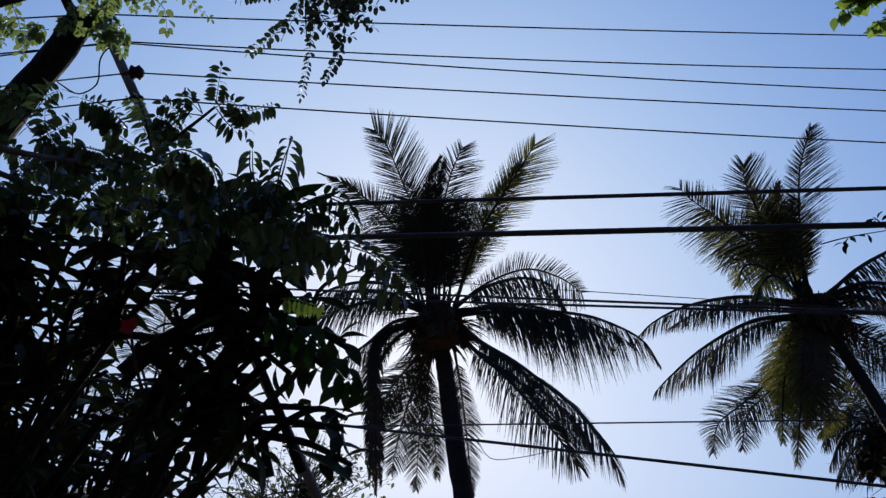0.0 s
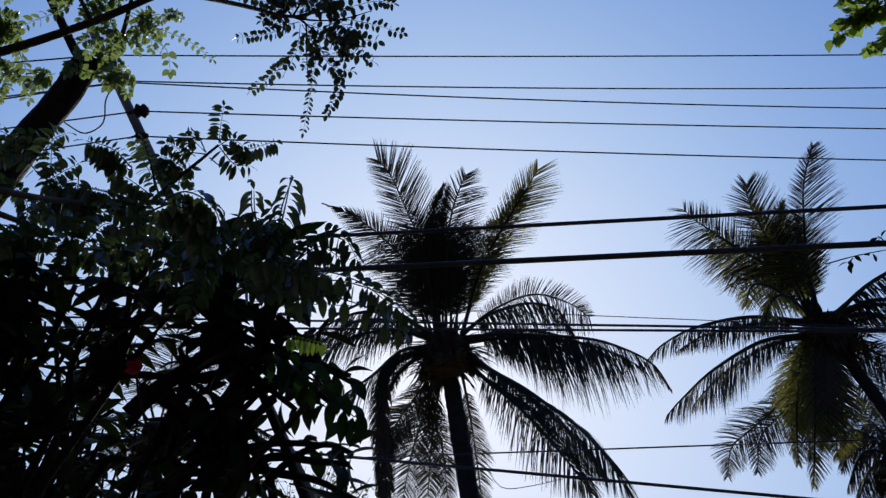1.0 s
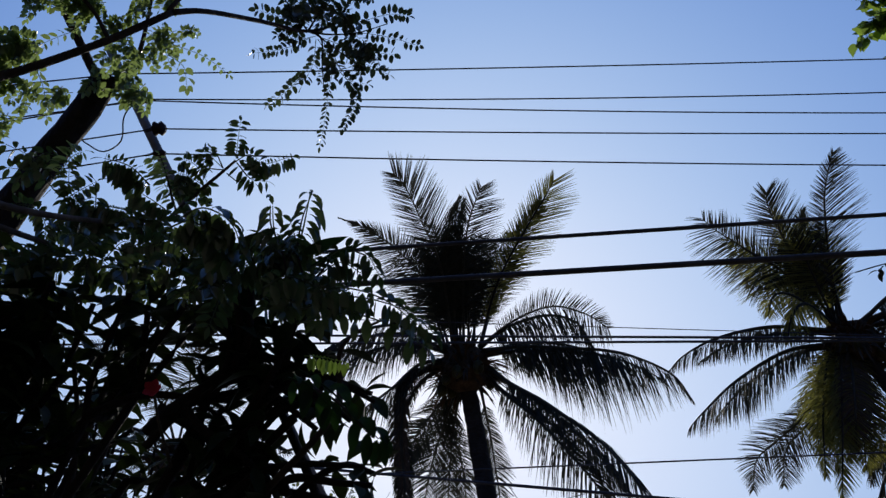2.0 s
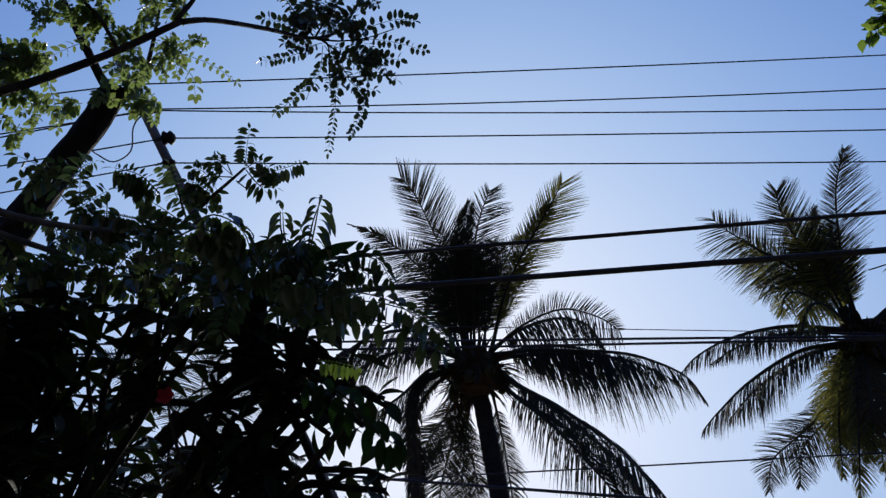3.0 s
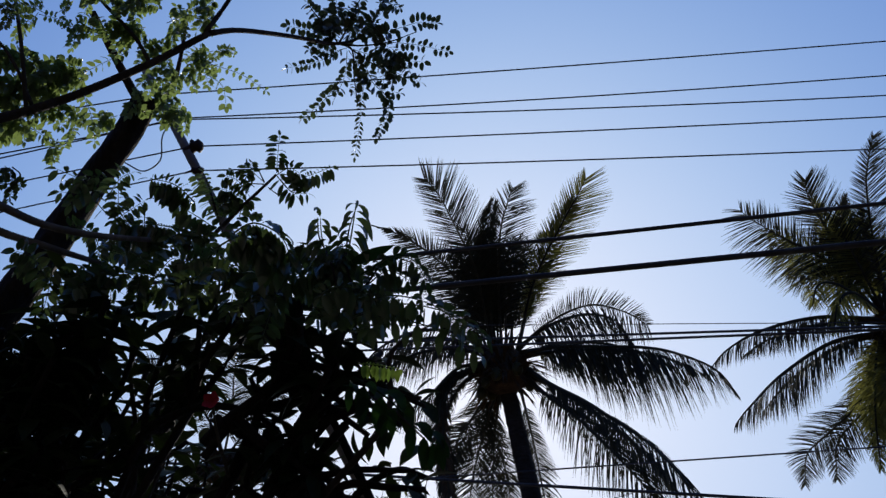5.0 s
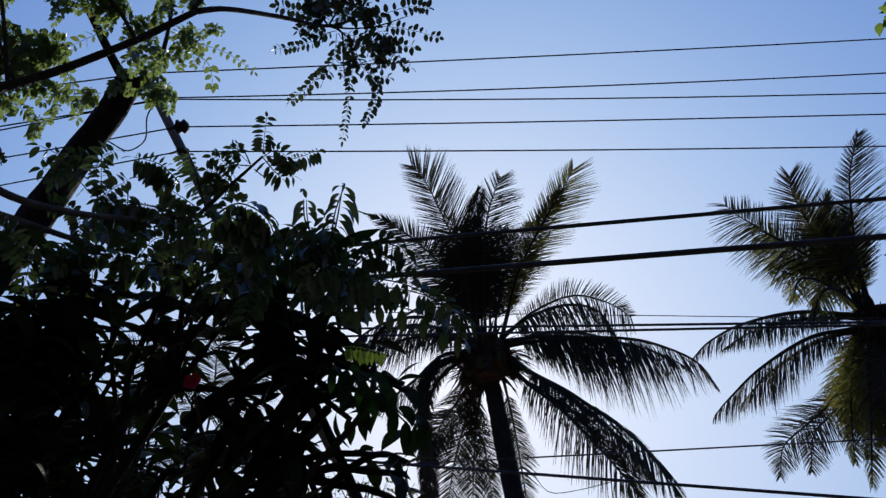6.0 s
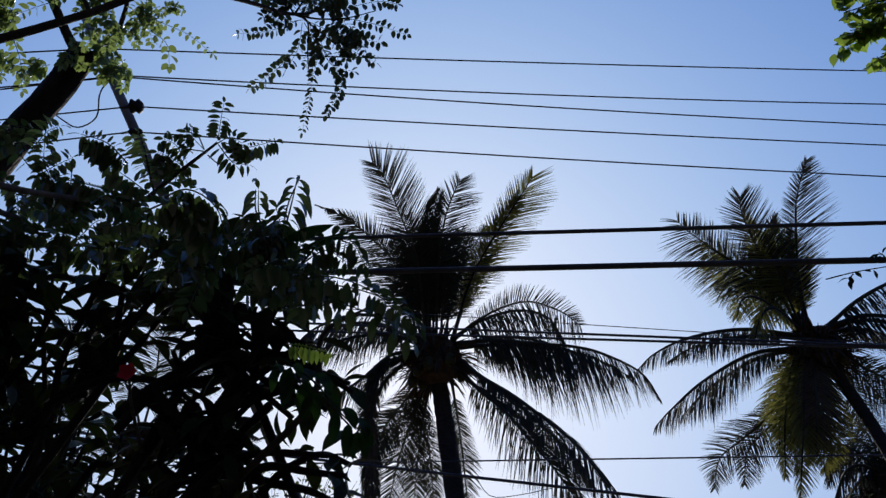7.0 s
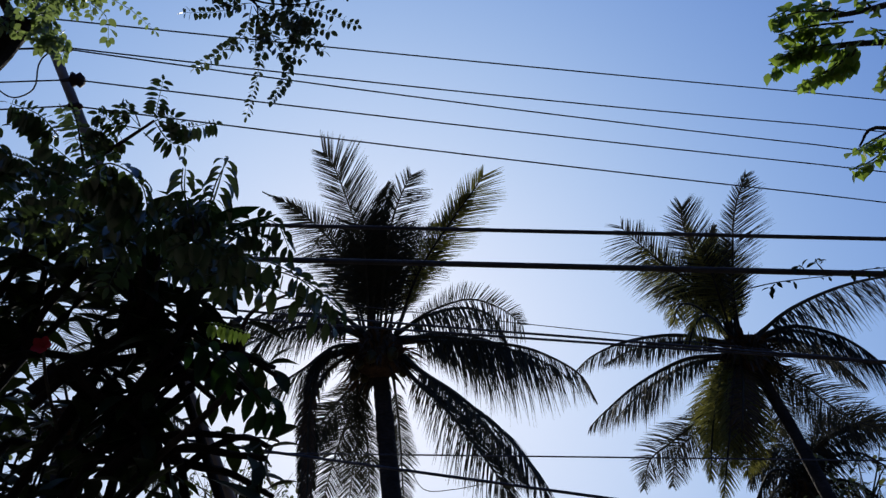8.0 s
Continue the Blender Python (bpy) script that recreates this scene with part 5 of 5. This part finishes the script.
pinnate(near_shrub, [(-0.40, 1.33, 2.44), (-0.30, 1.34, 2.48), (-0.20, 1.36, 2.46), (-0.12, 1.40, 2.41)], 12, 0.042, 0.064, 0.38, 1.30, SHRUB_LEAF)
pinnate(near_shrub, [(-0.39, 1.36, 2.40), (-0.29, 1.37, 2.43), (-0.19, 1.39, 2.41), (-0.10, 1.42, 2.36)], 10, 0.042, 0.059, 0.38, 1.30, SHRUB_LEAF)
pinnate(near_shrub, [(-0.46, 1.30, 2.46), (-0.41, 1.30, 2.49), (-0.34, 1.33, 2.48)], 8, 0.042, 0.054, 0.42, 1.20, SHRUB_LEAF)
pinnate(near_shrub, [(-0.37, 1.38, 2.33), (-0.33, 1.39, 2.33), (-0.28, 1.40, 2.32)], 10, 0.010, 0.034, 0.42, 1.40, HEART_LEAF)
pinnate(near_shrub, [(-0.37, 1.34, 2.28), (-0.30, 1.37, 2.24), (-0.24, 1.40, 2.18), (-0.20, 1.42, 2.15)], 6, 0.065, 0.074, 0.42, 1.80, BROAD_LEAF, 0.12)
pinnate(near_shrub, [(-0.39, 1.34, 2.26), (-0.35, 1.35, 2.25), (-0.30, 1.38, 2.21)], 3, 0.054, 0.063, 0.42, 1.80, BROAD_LEAF)
clump(shrub, (-1.44, 1.91, 2.94), (0.12, 0.09, 0.06), 5, 0.186, 0.0579, SHRUB_LEAF, 80, 0.40, 9)
clump(near_shrub, (-0.61, 1.48, 2.59), (0.16, 0.10, 0.05), 10, 0.163, 0.0510, SHRUB_LEAF, 81, 0.40, 9)
clump(near_shrub, (-0.37, 1.47, 2.52), (0.11, 0.07, 0.04), 8, 0.147, 0.0482, SHRUB_LEAF, 82, 0.40, 9)
clump(near_shrub, (-0.47, 1.45, 2.62), (0.08, 0.06, 0.03), 8, 0.131, 0.0468, SHRUB_LEAF, 83, 0.40, 9)
clump(shrub, (-1.29, 1.96, 3.01), (0.31, 0.20, 0.09), 20, 0.207, 0.0599, SHRUB_LEAF, 84, 0.40, 9)
clump(shrub, (-1.62, 1.89, 2.96), (0.19, 0.14, 0.11), 6, 0.204, 0.0600, SHRUB_LEAF, 85, 0.40, 9)
clump(shrub, (-0.88, 1.76, 2.86), (0.16, 0.10, 0.05), 9, 0.185, 0.0546, SHRUB_LEAF, 86, 0.40, 9)

# ---- lance-leaved bushes, one with a red flower ----
r3 = random.Random(21)


def lance_bush(foot, clumps, label):
    """Thick forking stems, each ending in a whorl of long leaves."""
    ob = thing("lance_leaved_bush", foot, label, "bush", "lance-leaved bushes")
    foot = Vector(foot)
    top = max(Vector(c[0]).z for c in clumps)
    crotch = foot + Vector((0.05, 0.02, 0.9))
    limb("stem", ob, (foot - Vector((0, 0, 0.05)), foot.lerp(crotch, 0.5) + Vector((0.03, 0, 0)), crotch), 0.045, 0.034, SHADED_BARK, 8, 9)
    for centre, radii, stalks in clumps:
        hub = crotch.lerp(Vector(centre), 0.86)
        limb("stem", ob, (crotch, crotch.lerp(hub, 0.5) + Vector((r3.uniform(-0.08, 0.08), r3.uniform(-0.08, 0.08), -0.03)), hub), 0.019, 0.015, SHADED_BARK, 8, 8)
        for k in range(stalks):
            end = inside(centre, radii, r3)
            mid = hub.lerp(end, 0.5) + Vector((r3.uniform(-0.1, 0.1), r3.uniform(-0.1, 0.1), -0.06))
            _, line = limb("branch", ob, (hub, mid, end), 0.013, 0.010, SHADED_BARK, 10, 7)
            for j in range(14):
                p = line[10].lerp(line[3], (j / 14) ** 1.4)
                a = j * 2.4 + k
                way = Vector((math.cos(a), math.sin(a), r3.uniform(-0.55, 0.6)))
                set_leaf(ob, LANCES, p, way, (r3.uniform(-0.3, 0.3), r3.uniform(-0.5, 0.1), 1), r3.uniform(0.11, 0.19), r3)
    return ob


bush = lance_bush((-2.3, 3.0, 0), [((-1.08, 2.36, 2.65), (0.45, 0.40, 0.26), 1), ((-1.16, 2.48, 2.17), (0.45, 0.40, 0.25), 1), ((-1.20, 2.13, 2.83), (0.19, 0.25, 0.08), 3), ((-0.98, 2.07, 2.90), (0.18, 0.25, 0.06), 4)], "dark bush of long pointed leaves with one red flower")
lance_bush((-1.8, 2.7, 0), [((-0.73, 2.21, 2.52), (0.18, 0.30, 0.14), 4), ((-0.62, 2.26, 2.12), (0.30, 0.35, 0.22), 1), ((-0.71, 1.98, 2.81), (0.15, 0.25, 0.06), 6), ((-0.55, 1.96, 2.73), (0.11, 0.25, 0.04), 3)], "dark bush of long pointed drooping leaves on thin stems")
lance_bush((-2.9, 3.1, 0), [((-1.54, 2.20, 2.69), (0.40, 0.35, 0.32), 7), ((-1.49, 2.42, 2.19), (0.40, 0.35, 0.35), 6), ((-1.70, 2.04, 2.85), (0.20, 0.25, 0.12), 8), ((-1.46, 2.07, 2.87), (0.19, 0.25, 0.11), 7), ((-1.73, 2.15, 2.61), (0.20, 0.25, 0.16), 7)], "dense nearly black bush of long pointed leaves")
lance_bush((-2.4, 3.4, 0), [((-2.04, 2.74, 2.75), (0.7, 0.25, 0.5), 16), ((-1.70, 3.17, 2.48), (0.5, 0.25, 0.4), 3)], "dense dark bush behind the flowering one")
for base, tip in [
    ((-0.48, 2.06, 2.19), (-0.25, 2.03, 2.08)), ((-0.58, 2.03, 2.22), (-0.52, 2.09, 2.03))]:
    leaf_to(bush, LANCES, base, tip, (0, -0.3, 1), r3)
# bare crossing branches of the flowering bush, each with leaves at its end
def crossing_branch(points):
    leafy(bush, points, 0.016, 0.008, SHADED_BARK, LANCES, 5, 0.12, r3, 0.75, 0.2, 1.0, "branch", 16)


for points in [
    ((-1.04, 2.11, 2.44), (-0.93, 2.12, 2.56), (-0.78, 2.09, 2.61), (-0.62, 2.08, 2.63), (-0.44, 2.04, 2.57), (-0.30, 2.00, 2.48)), ((-0.90, 2.21, 2.35), (-0.73, 2.16, 2.49), (-0.52, 2.14, 2.56), (-0.39, 2.10, 2.46)),
    ((-0.46, 2.29, 2.17), (-0.57, 2.19, 2.40), (-0.65, 2.11, 2.55), (-0.75, 2.04, 2.63)), ((-0.75, 2.27, 2.32), (-0.54, 2.24, 2.27), (-0.42, 2.18, 2.23), (-0.28, 2.12, 2.15))]:
    crossing_branch(points)
for points in [
    ((-0.62, 2.24, 2.21), (-0.53, 2.23, 2.31), (-0.41, 2.19, 2.35), (-0.31, 2.17, 2.31)), ((-0.81, 2.30, 2.17), (-0.78, 2.25, 2.37), (-0.67, 2.18, 2.50), (-0.54, 2.13, 2.58)),
    ((-1.01, 2.19, 2.25), (-0.92, 2.17, 2.43), (-0.88, 2.13, 2.57), (-0.91, 2.08, 2.66)), ((-0.56, 2.27, 2.15), (-0.61, 2.21, 2.30), (-0.74, 2.15, 2.39), (-0.82, 2.10, 2.41))]:
    crossing_branch(points)
for points in [
    ((-0.85, 2.03, 2.58), (-0.72, 2.06, 2.62), (-0.57, 2.08, 2.54), (-0.41, 2.05, 2.45)), ((-1.03, 2.09, 2.39), (-0.94, 2.08, 2.50), (-0.80, 2.05, 2.58), (-0.74, 2.03, 2.66)), ((-0.91, 2.10, 2.48), (-0.76, 2.15, 2.38), (-0.64, 2.16, 2.29), (-0.60, 2.19, 2.20)),
    ((-1.00, 2.05, 2.51), (-0.84, 2.16, 2.42), (-0.72, 2.19, 2.29), (-0.68, 2.17, 2.18)), ((-0.56, 2.06, 2.46), (-0.65, 2.12, 2.40), (-0.71, 2.13, 2.32), (-0.82, 2.18, 2.21)), ((-0.68, 2.16, 2.24), (-0.56, 2.12, 2.29), (-0.42, 2.11, 2.27), (-0.31, 2.08, 2.25)),
    ((-1.23, 2.06, 2.49), (-1.09, 2.10, 2.57), (-0.93, 2.12, 2.56), (-0.81, 2.14, 2.49))]:
    crossing_branch(points)
for points in [((-0.78, 1.91, 2.64), (-0.66, 1.96, 2.63), (-0.49, 2.02, 2.59), (-0.32, 2.08, 2.54)), ((-0.76, 1.96, 2.56), (-0.69, 1.98, 2.57), (-0.59, 2.04, 2.50), (-0.49, 2.09, 2.43)), ((-0.97, 1.94, 2.38), (-0.90, 1.94, 2.46), (-0.78, 1.95, 2.55), (-0.66, 1.98, 2.59)), ((-0.89, 1.95, 2.47), (-0.81, 2.01, 2.40), (-0.73, 2.05, 2.36), (-0.63, 2.11, 2.28)), ((-0.43, 2.03, 2.60), (-0.53, 2.05, 2.51), (-0.64, 2.04, 2.46), (-0.74, 2.04, 2.38)), ((-0.77, 2.09, 2.19), (-0.67, 2.09, 2.29), (-0.55, 2.11, 2.33), (-0.35, 2.15, 2.33))]:
    crossing_branch(points)
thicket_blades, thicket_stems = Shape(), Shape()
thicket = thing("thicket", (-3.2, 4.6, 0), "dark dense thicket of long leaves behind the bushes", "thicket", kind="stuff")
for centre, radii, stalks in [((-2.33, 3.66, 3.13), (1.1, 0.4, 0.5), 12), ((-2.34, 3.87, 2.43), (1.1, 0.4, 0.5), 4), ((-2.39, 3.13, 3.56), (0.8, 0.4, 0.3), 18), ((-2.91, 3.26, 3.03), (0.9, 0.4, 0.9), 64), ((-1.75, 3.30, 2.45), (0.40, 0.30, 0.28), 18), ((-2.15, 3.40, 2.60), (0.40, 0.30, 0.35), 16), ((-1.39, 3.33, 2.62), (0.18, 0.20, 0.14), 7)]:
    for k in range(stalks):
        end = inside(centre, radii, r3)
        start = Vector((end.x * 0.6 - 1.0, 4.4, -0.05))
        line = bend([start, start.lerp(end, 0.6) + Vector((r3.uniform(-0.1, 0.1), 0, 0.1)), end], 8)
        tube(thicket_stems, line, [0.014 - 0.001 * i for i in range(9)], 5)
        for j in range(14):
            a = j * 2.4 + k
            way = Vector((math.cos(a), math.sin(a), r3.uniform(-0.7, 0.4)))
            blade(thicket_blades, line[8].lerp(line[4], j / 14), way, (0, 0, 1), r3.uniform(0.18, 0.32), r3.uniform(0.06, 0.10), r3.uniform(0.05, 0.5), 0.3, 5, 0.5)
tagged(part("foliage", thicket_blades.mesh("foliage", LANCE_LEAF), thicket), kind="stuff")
tagged(part("stem_tangle", thicket_stems.mesh("stem_tangle", SHADED_BARK), thicket), kind="stuff")

flower = Shape()
centre = Vector((-0.80, 1.60, 2.36))
limb("flower_stalk", bush, (centre, (-0.87, 1.81, 2.36), (-0.97, 2.18, 2.35)), 0.003, 0.006, TWIG, 8, 6)
for k in range(5):
    a = 2 * math.pi * k / 5
    blade(flower, centre, (math.cos(a), -0.4, math.sin(a)), (0, -1, 0), 0.030, 0.022, -0.2, 0.2, 5, 0.6)
part("flower", flower.mesh("flower", PETAL), bush, "small red five-petalled flower")

# ---- heart-leaved tree ----
heart_tree = thing("heart_leaved_tree", (9.0, 4.2, 0), "tree with bright yellow-green heart-shaped leaves on thin twigs", "tree")
r4 = random.Random(33)
limb("trunk", heart_tree, [(9.0, 4.2, -0.1), (8.8, 4.2, 2.5), (8.4, 4.2, 4.6), (8.0, 4.2, 6.2)], 0.18, 0.10, BARK, 16, 12)
limb("bough", heart_tree, [(8.2, 4.2, 5.4), (4.23, 2.69, 5.46), (3.54, 2.71, 5.35), (3.01, 2.69, 5.23), (2.58, 2.78, 5.19)], 0.05, 0.008, BARK, 16)
limb("bough", heart_tree, [(8.05, 4.2, 5.9), (4.06, 2.34, 5.70), (3.48, 2.50, 5.55), (2.92, 2.58, 5.38), (2.63, 2.58, 5.31)], 0.045, 0.008, BARK, 16)
limb("bough", heart_tree, [(8.3, 4.2, 5.0), (4.29, 3.14, 4.84), (3.57, 3.01, 4.74), (3.12, 2.96, 4.75), (3.00, 3.02, 4.63)], 0.03, 0.006, BARK, 16)
for points, count in [
    (((2.85, 2.69, 5.21), (2.67, 2.73, 5.17), (2.45, 2.77, 5.15)), 16), (((3.01, 2.69, 5.23), (2.85, 2.81, 5.12), (2.67, 2.89, 5.03)), 15), (((2.92, 2.58, 5.38), (2.66, 2.57, 5.43), (2.45, 2.64, 5.38)), 18),
    (((3.13, 2.57, 5.36), (2.88, 2.46, 5.48), (2.54, 2.48, 5.57)), 16), (((3.33, 2.68, 5.26), (3.22, 2.75, 5.15), (3.16, 2.82, 5.00)), 12), (((3.23, 3.01, 4.76), (3.10, 3.03, 4.69), (2.99, 3.04, 4.62)), 8),
    (((3.28, 2.99, 4.72), (3.14, 3.08, 4.60), (2.99, 3.13, 4.53)), 10)]:
    leafy(heart_tree, points, 0.008, 0.003, TWIG, HEARTS, int(count * 1.9), 0.092, r4, 0.1, 0.9)
for points, count in [
    (((3.42, 2.46, 5.48), (3.21, 2.62, 5.26), (3.04, 2.59, 5.27)), 10), (((2.69, 2.72, 5.16), (2.67, 2.62, 5.25), (2.51, 2.64, 5.21)), 10), (((2.89, 2.54, 5.06), (2.70, 2.65, 5.13), (2.52, 2.76, 5.18)), 12),
    (((2.87, 2.56, 5.07), (2.79, 2.71, 5.01), (2.67, 2.83, 5.01)), 10), (((2.82, 2.48, 5.16), (2.64, 2.58, 5.23), (2.47, 2.69, 5.26)), 12), (((2.86, 2.59, 5.04), (2.83, 2.71, 4.99), (2.76, 2.76, 5.00)), 6),
    (((2.73, 2.47, 5.24), (2.57, 2.54, 5.31), (2.43, 2.63, 5.34)), 10), (((2.65, 2.62, 5.19), (2.57, 2.76, 5.15), (2.48, 2.86, 5.13)), 10)]:
    leafy(heart_tree, points, 0.008, 0.003, TWIG, HEARTS, int(count * 1.9), 0.092, r4, 0.1, 0.9)

# ---- far trees ----


def far_tree(name, foot, crown, radii, twigs, leaf_size, label, mat, seed, leaves_each=9):
    r = random.Random(seed)
    ob = thing(name, foot, label, "tree")
    foot, crown = Vector(foot), Vector(crown)
    _, trunk = limb("trunk", ob, [foot - Vector((0, 0, 0.1)), foot.lerp(crown, 0.5) + Vector((0.15, 0, 0)), crown], 0.16, 0.05, BARK, 12, 10)
    wood, leaves = Shape(), Shape()
    for k in range(twigs):
        end = inside(crown, radii, r)
        start = trunk[r.randint(6, 12)]
        mid = start.lerp(end, 0.5) + Vector((r.uniform(-0.2, 0.2), r.uniform(-0.2, 0.2), 0.15))
        line = bend([start, mid, end], 8)
        tube(wood, line, [0.022 - 0.0022 * i for i in range(9)], 4)
        for j in range(leaves_each):
            p = line[r.randint(3, 8)] + Vector((r.gauss(0, 0.09), r.gauss(0, 0.09), r.gauss(0, 0.09)))
            blade(leaves, p, (r.uniform(-1, 1), r.uniform(-1, 1), r.uniform(-1, 0.4)), (r.uniform(-0.6, 0.6), -0.5, 1), leaf_size * r.uniform(0.7, 1.3), leaf_size * 0.6, 0.2, 0.2, 4, 0.5)
    part("branching", wood.mesh("branching", TWIG), ob)
    tagged(part("foliage", leaves.mesh("foliage", mat), ob), kind="stuff")


far_tree("open_crowned_tree", (-5.0, 15.5, 0), (-2.98, 15.34, 5.02), (2.3, 1.6, 1.5), 170, 0.13, "thin-leaved tree with open twigs behind the bush", FAR_LEAF, 3)
far_tree("open_crowned_tree", (-9.5, 15.0, 0), (-8.24, 15.02, 5.18), (3.2, 1.6, 2.2), 110, 0.16, "open tree of grey twigs and pale leaves", FAR_LEAF, 4)
far_tree("open_crowned_tree", (11.5, 15.5, 0), (9.86, 13.45, 5.03), (2.4, 1.6, 1.5), 110, 0.16, "open-crowned tree behind the leaning palm", FAR_LEAF, 5)


# ---- lines overhead ----
def line_between(name, points, radius, mat, label, sag=0.0, sides=6, category="overhead wire", group="overhead wires"):
    """A wire through its places, with a little sag in each span."""
    pts = []
    for k, (a, b) in enumerate(zip(points[:-1], points[1:])):
        a, b = Vector(a), Vector(b)
        if k == len(points) - 2 and k > 1:
            sag = 0.0
        for i in range(20):
            u = i / 20
            pts.append(a.lerp(b, u) - Vector((0, 0, 4 * sag * u * (1 - u))))
    pts.append(Vector(points[-1]))
    ob = new(name, tube(Shape(), pts, [radius] * len(pts), sides).mesh(name, mat))
    return tagged(ob, label, category, group)


def beyond(a, b, x):
    """The place on the line from a to b where x is reached."""
    a, b = Vector(a), Vector(b)
    return a + (b - a) * ((x - a.x) / (b.x - a.x))


# the strut that carries the five wires
POLE_LOW, POLE_HIGH = Vector((-2.63, 4.51, 5.80)), Vector((-3.11, 3.83, 6.71))
strut = thing("wire_strut", POLE_LOW + (POLE_LOW - POLE_HIGH) * 3.0, "weathered steel strut leaning, with brown insulators carrying wires", "utility pole")
strut.location = POLE_LOW + (POLE_LOW - POLE_HIGH) * ((POLE_LOW.z) / (POLE_HIGH.z - POLE_LOW.z))
strut.matrix_world = Matrix.Translation(strut.location)
part("pole", tube(Shape(), [strut.location, POLE_LOW, POLE_HIGH], [0.050, 0.042, 0.038], 12).mesh("pole", STEEL), strut)
HOOKS = [(-2.62, 4.25, 5.76), (-2.64, 4.17, 5.98), (-2.75, 4.03, 6.19), (-2.78, 4.05, 6.23), (-2.93, 3.87, 6.36)]
ENDS = [(4.30, 5.12, 6.02), (4.38, 5.04, 6.36), (4.42, 4.97, 6.57), (4.45, 4.89, 6.78), (4.34, 4.77, 7.14)]
LEFTS = [(-3.38, 4.43, 5.83), (-3.36, 4.28, 6.00), (-3.74, 4.04, 6.08), (-3.80, 4.11, 6.13), (-3.49, 3.92, 6.38)]
SAGS = [0.022, 0.020, 0.045, 0.045, 0.020]
for hook, end, left, sag in zip(HOOKS, ENDS, LEFTS, SAGS):
    wire = line_between("wire", [beyond(hook, left, -16), hook, end, beyond(hook, end, 19)], 0.0072, WIRE, "thin weathered overhead wire stretched between poles", sag)
for hook, k in ((HOOKS[1], 1.0), (HOOKS[0], 0.55), (HOOKS[2], 0.55)):
    h = Vector(hook)
    s = Shape()
    tube(s, [h + Vector((-0.10, 0.02, 0)), h + Vector((-0.03, 0, 0)), h + Vector((-0.01, 0, 0)), h + Vector((0.02, 0, 0)), h + Vector((0.05, 0, 0)), h + Vector((0.08, 0, 0))], [k * r for r in (0.015, 0.02, 0.065, 0.045, 0.065, 0.035)], 10)
    part("insulator", s.mesh("insulator", PORCELAIN), strut, "dark brown porcelain insulator")
line_between("jumper_wire", bend([(-2.75, 4.03, 6.19), (-2.85, 4.04, 6.12), (-2.90, 4.08, 6.02), (-2.93, 4.19, 5.87), (-3.08, 4.23, 5.79), (-3.25, 4.23, 5.89), (-3.36, 4.28, 6.00)], 24), 0.0065, WIRE, "loose loop of black wire hanging by the strut", 0, 5)

# thick black cables and the farther lines
for a, b, radius, label in [
    ((-0.74, 4.26, 4.67), (3.03, 3.76, 4.44), 0.016, "thick black service cable crossing the sky"), ((-0.69, 4.07, 4.24), (2.71, 3.48, 3.95), 0.021, "thick black service cable crossing the sky"),
    ((1.95, 8.23, 5.92), (5.51, 7.66, 5.46), 0.017, "black cable running in front of the palms"), ((1.95, 8.26, 5.86), (5.51, 7.68, 5.44), 0.017, "black cable running in front of the palms"),
    ((2.02, 8.43, 6.17), (3.90, 8.16, 5.88), 0.006, "very thin wire above the black cables"), ((0.53, 9.52, 4.63), (4.45, 9.36, 4.63), 0.011, "thin dark wire low before the palms"),
    ((0.46, 9.20, 4.31), (4.61, 8.63, 3.67), 0.020, "black cable sloping low before the palms")]:
    line_between("cable", [beyond(a, b, -16), beyond(a, b, 19)], radius, CABLE, label, 0.0)
line_between("cable", bend([(0.46, 9.20, 4.29), (0.65, 9.25, 4.08), (1.02, 9.22, 4.09), (1.45, 9.24, 4.18)], 10), 0.005, CABLE, "thin slack wire hung from the low cable", 0)

# dry vine over the thick cable
vine = thing("vine", (2.54, 3.59, 3.98), "dry climbing twig with a few small leaves on the cable", "vine")
r5 = random.Random(9)
for points in [((2.37, 3.64, 3.91), (2.50, 3.56, 3.91), (2.63, 3.47, 3.89), (2.76, 3.39, 3.87)), ((2.76, 3.39, 3.87), (2.84, 3.33, 3.86), (2.92, 3.27, 3.85), (3.02, 3.19, 3.82)), ((2.50, 3.56, 3.90), (2.49, 3.58, 3.89), (2.48, 3.59, 3.87)), ((2.65, 3.44, 3.91), (2.63, 3.43, 3.95), (2.61, 3.43, 3.97)), ((2.74, 3.39, 3.89), (2.70, 3.38, 3.95), (2.69, 3.37, 3.98)), ((2.85, 3.36, 3.79), (2.87, 3.34, 3.81), (2.87, 3.32, 3.83))]:
    leafy(vine, points, 0.0045, 0.0025, TWIG, LANCES, 6, 0.06, r5, 0.3, 0.3)

# poles out of sight that hold the lines' ends
for x, y in ((-16.4, 6.8), (19.4, 8.6)):
    support = thing("utility_pole", (x, y, 0), "plain grey concrete utility pole", "utility pole", "utility poles")
    part("shaft", tube(Shape(), [(x, y, -0.1), (x, y, 5), (x, y, 13)], [0.16, 0.14, 0.10], 12).mesh("shaft", STEEL), support)
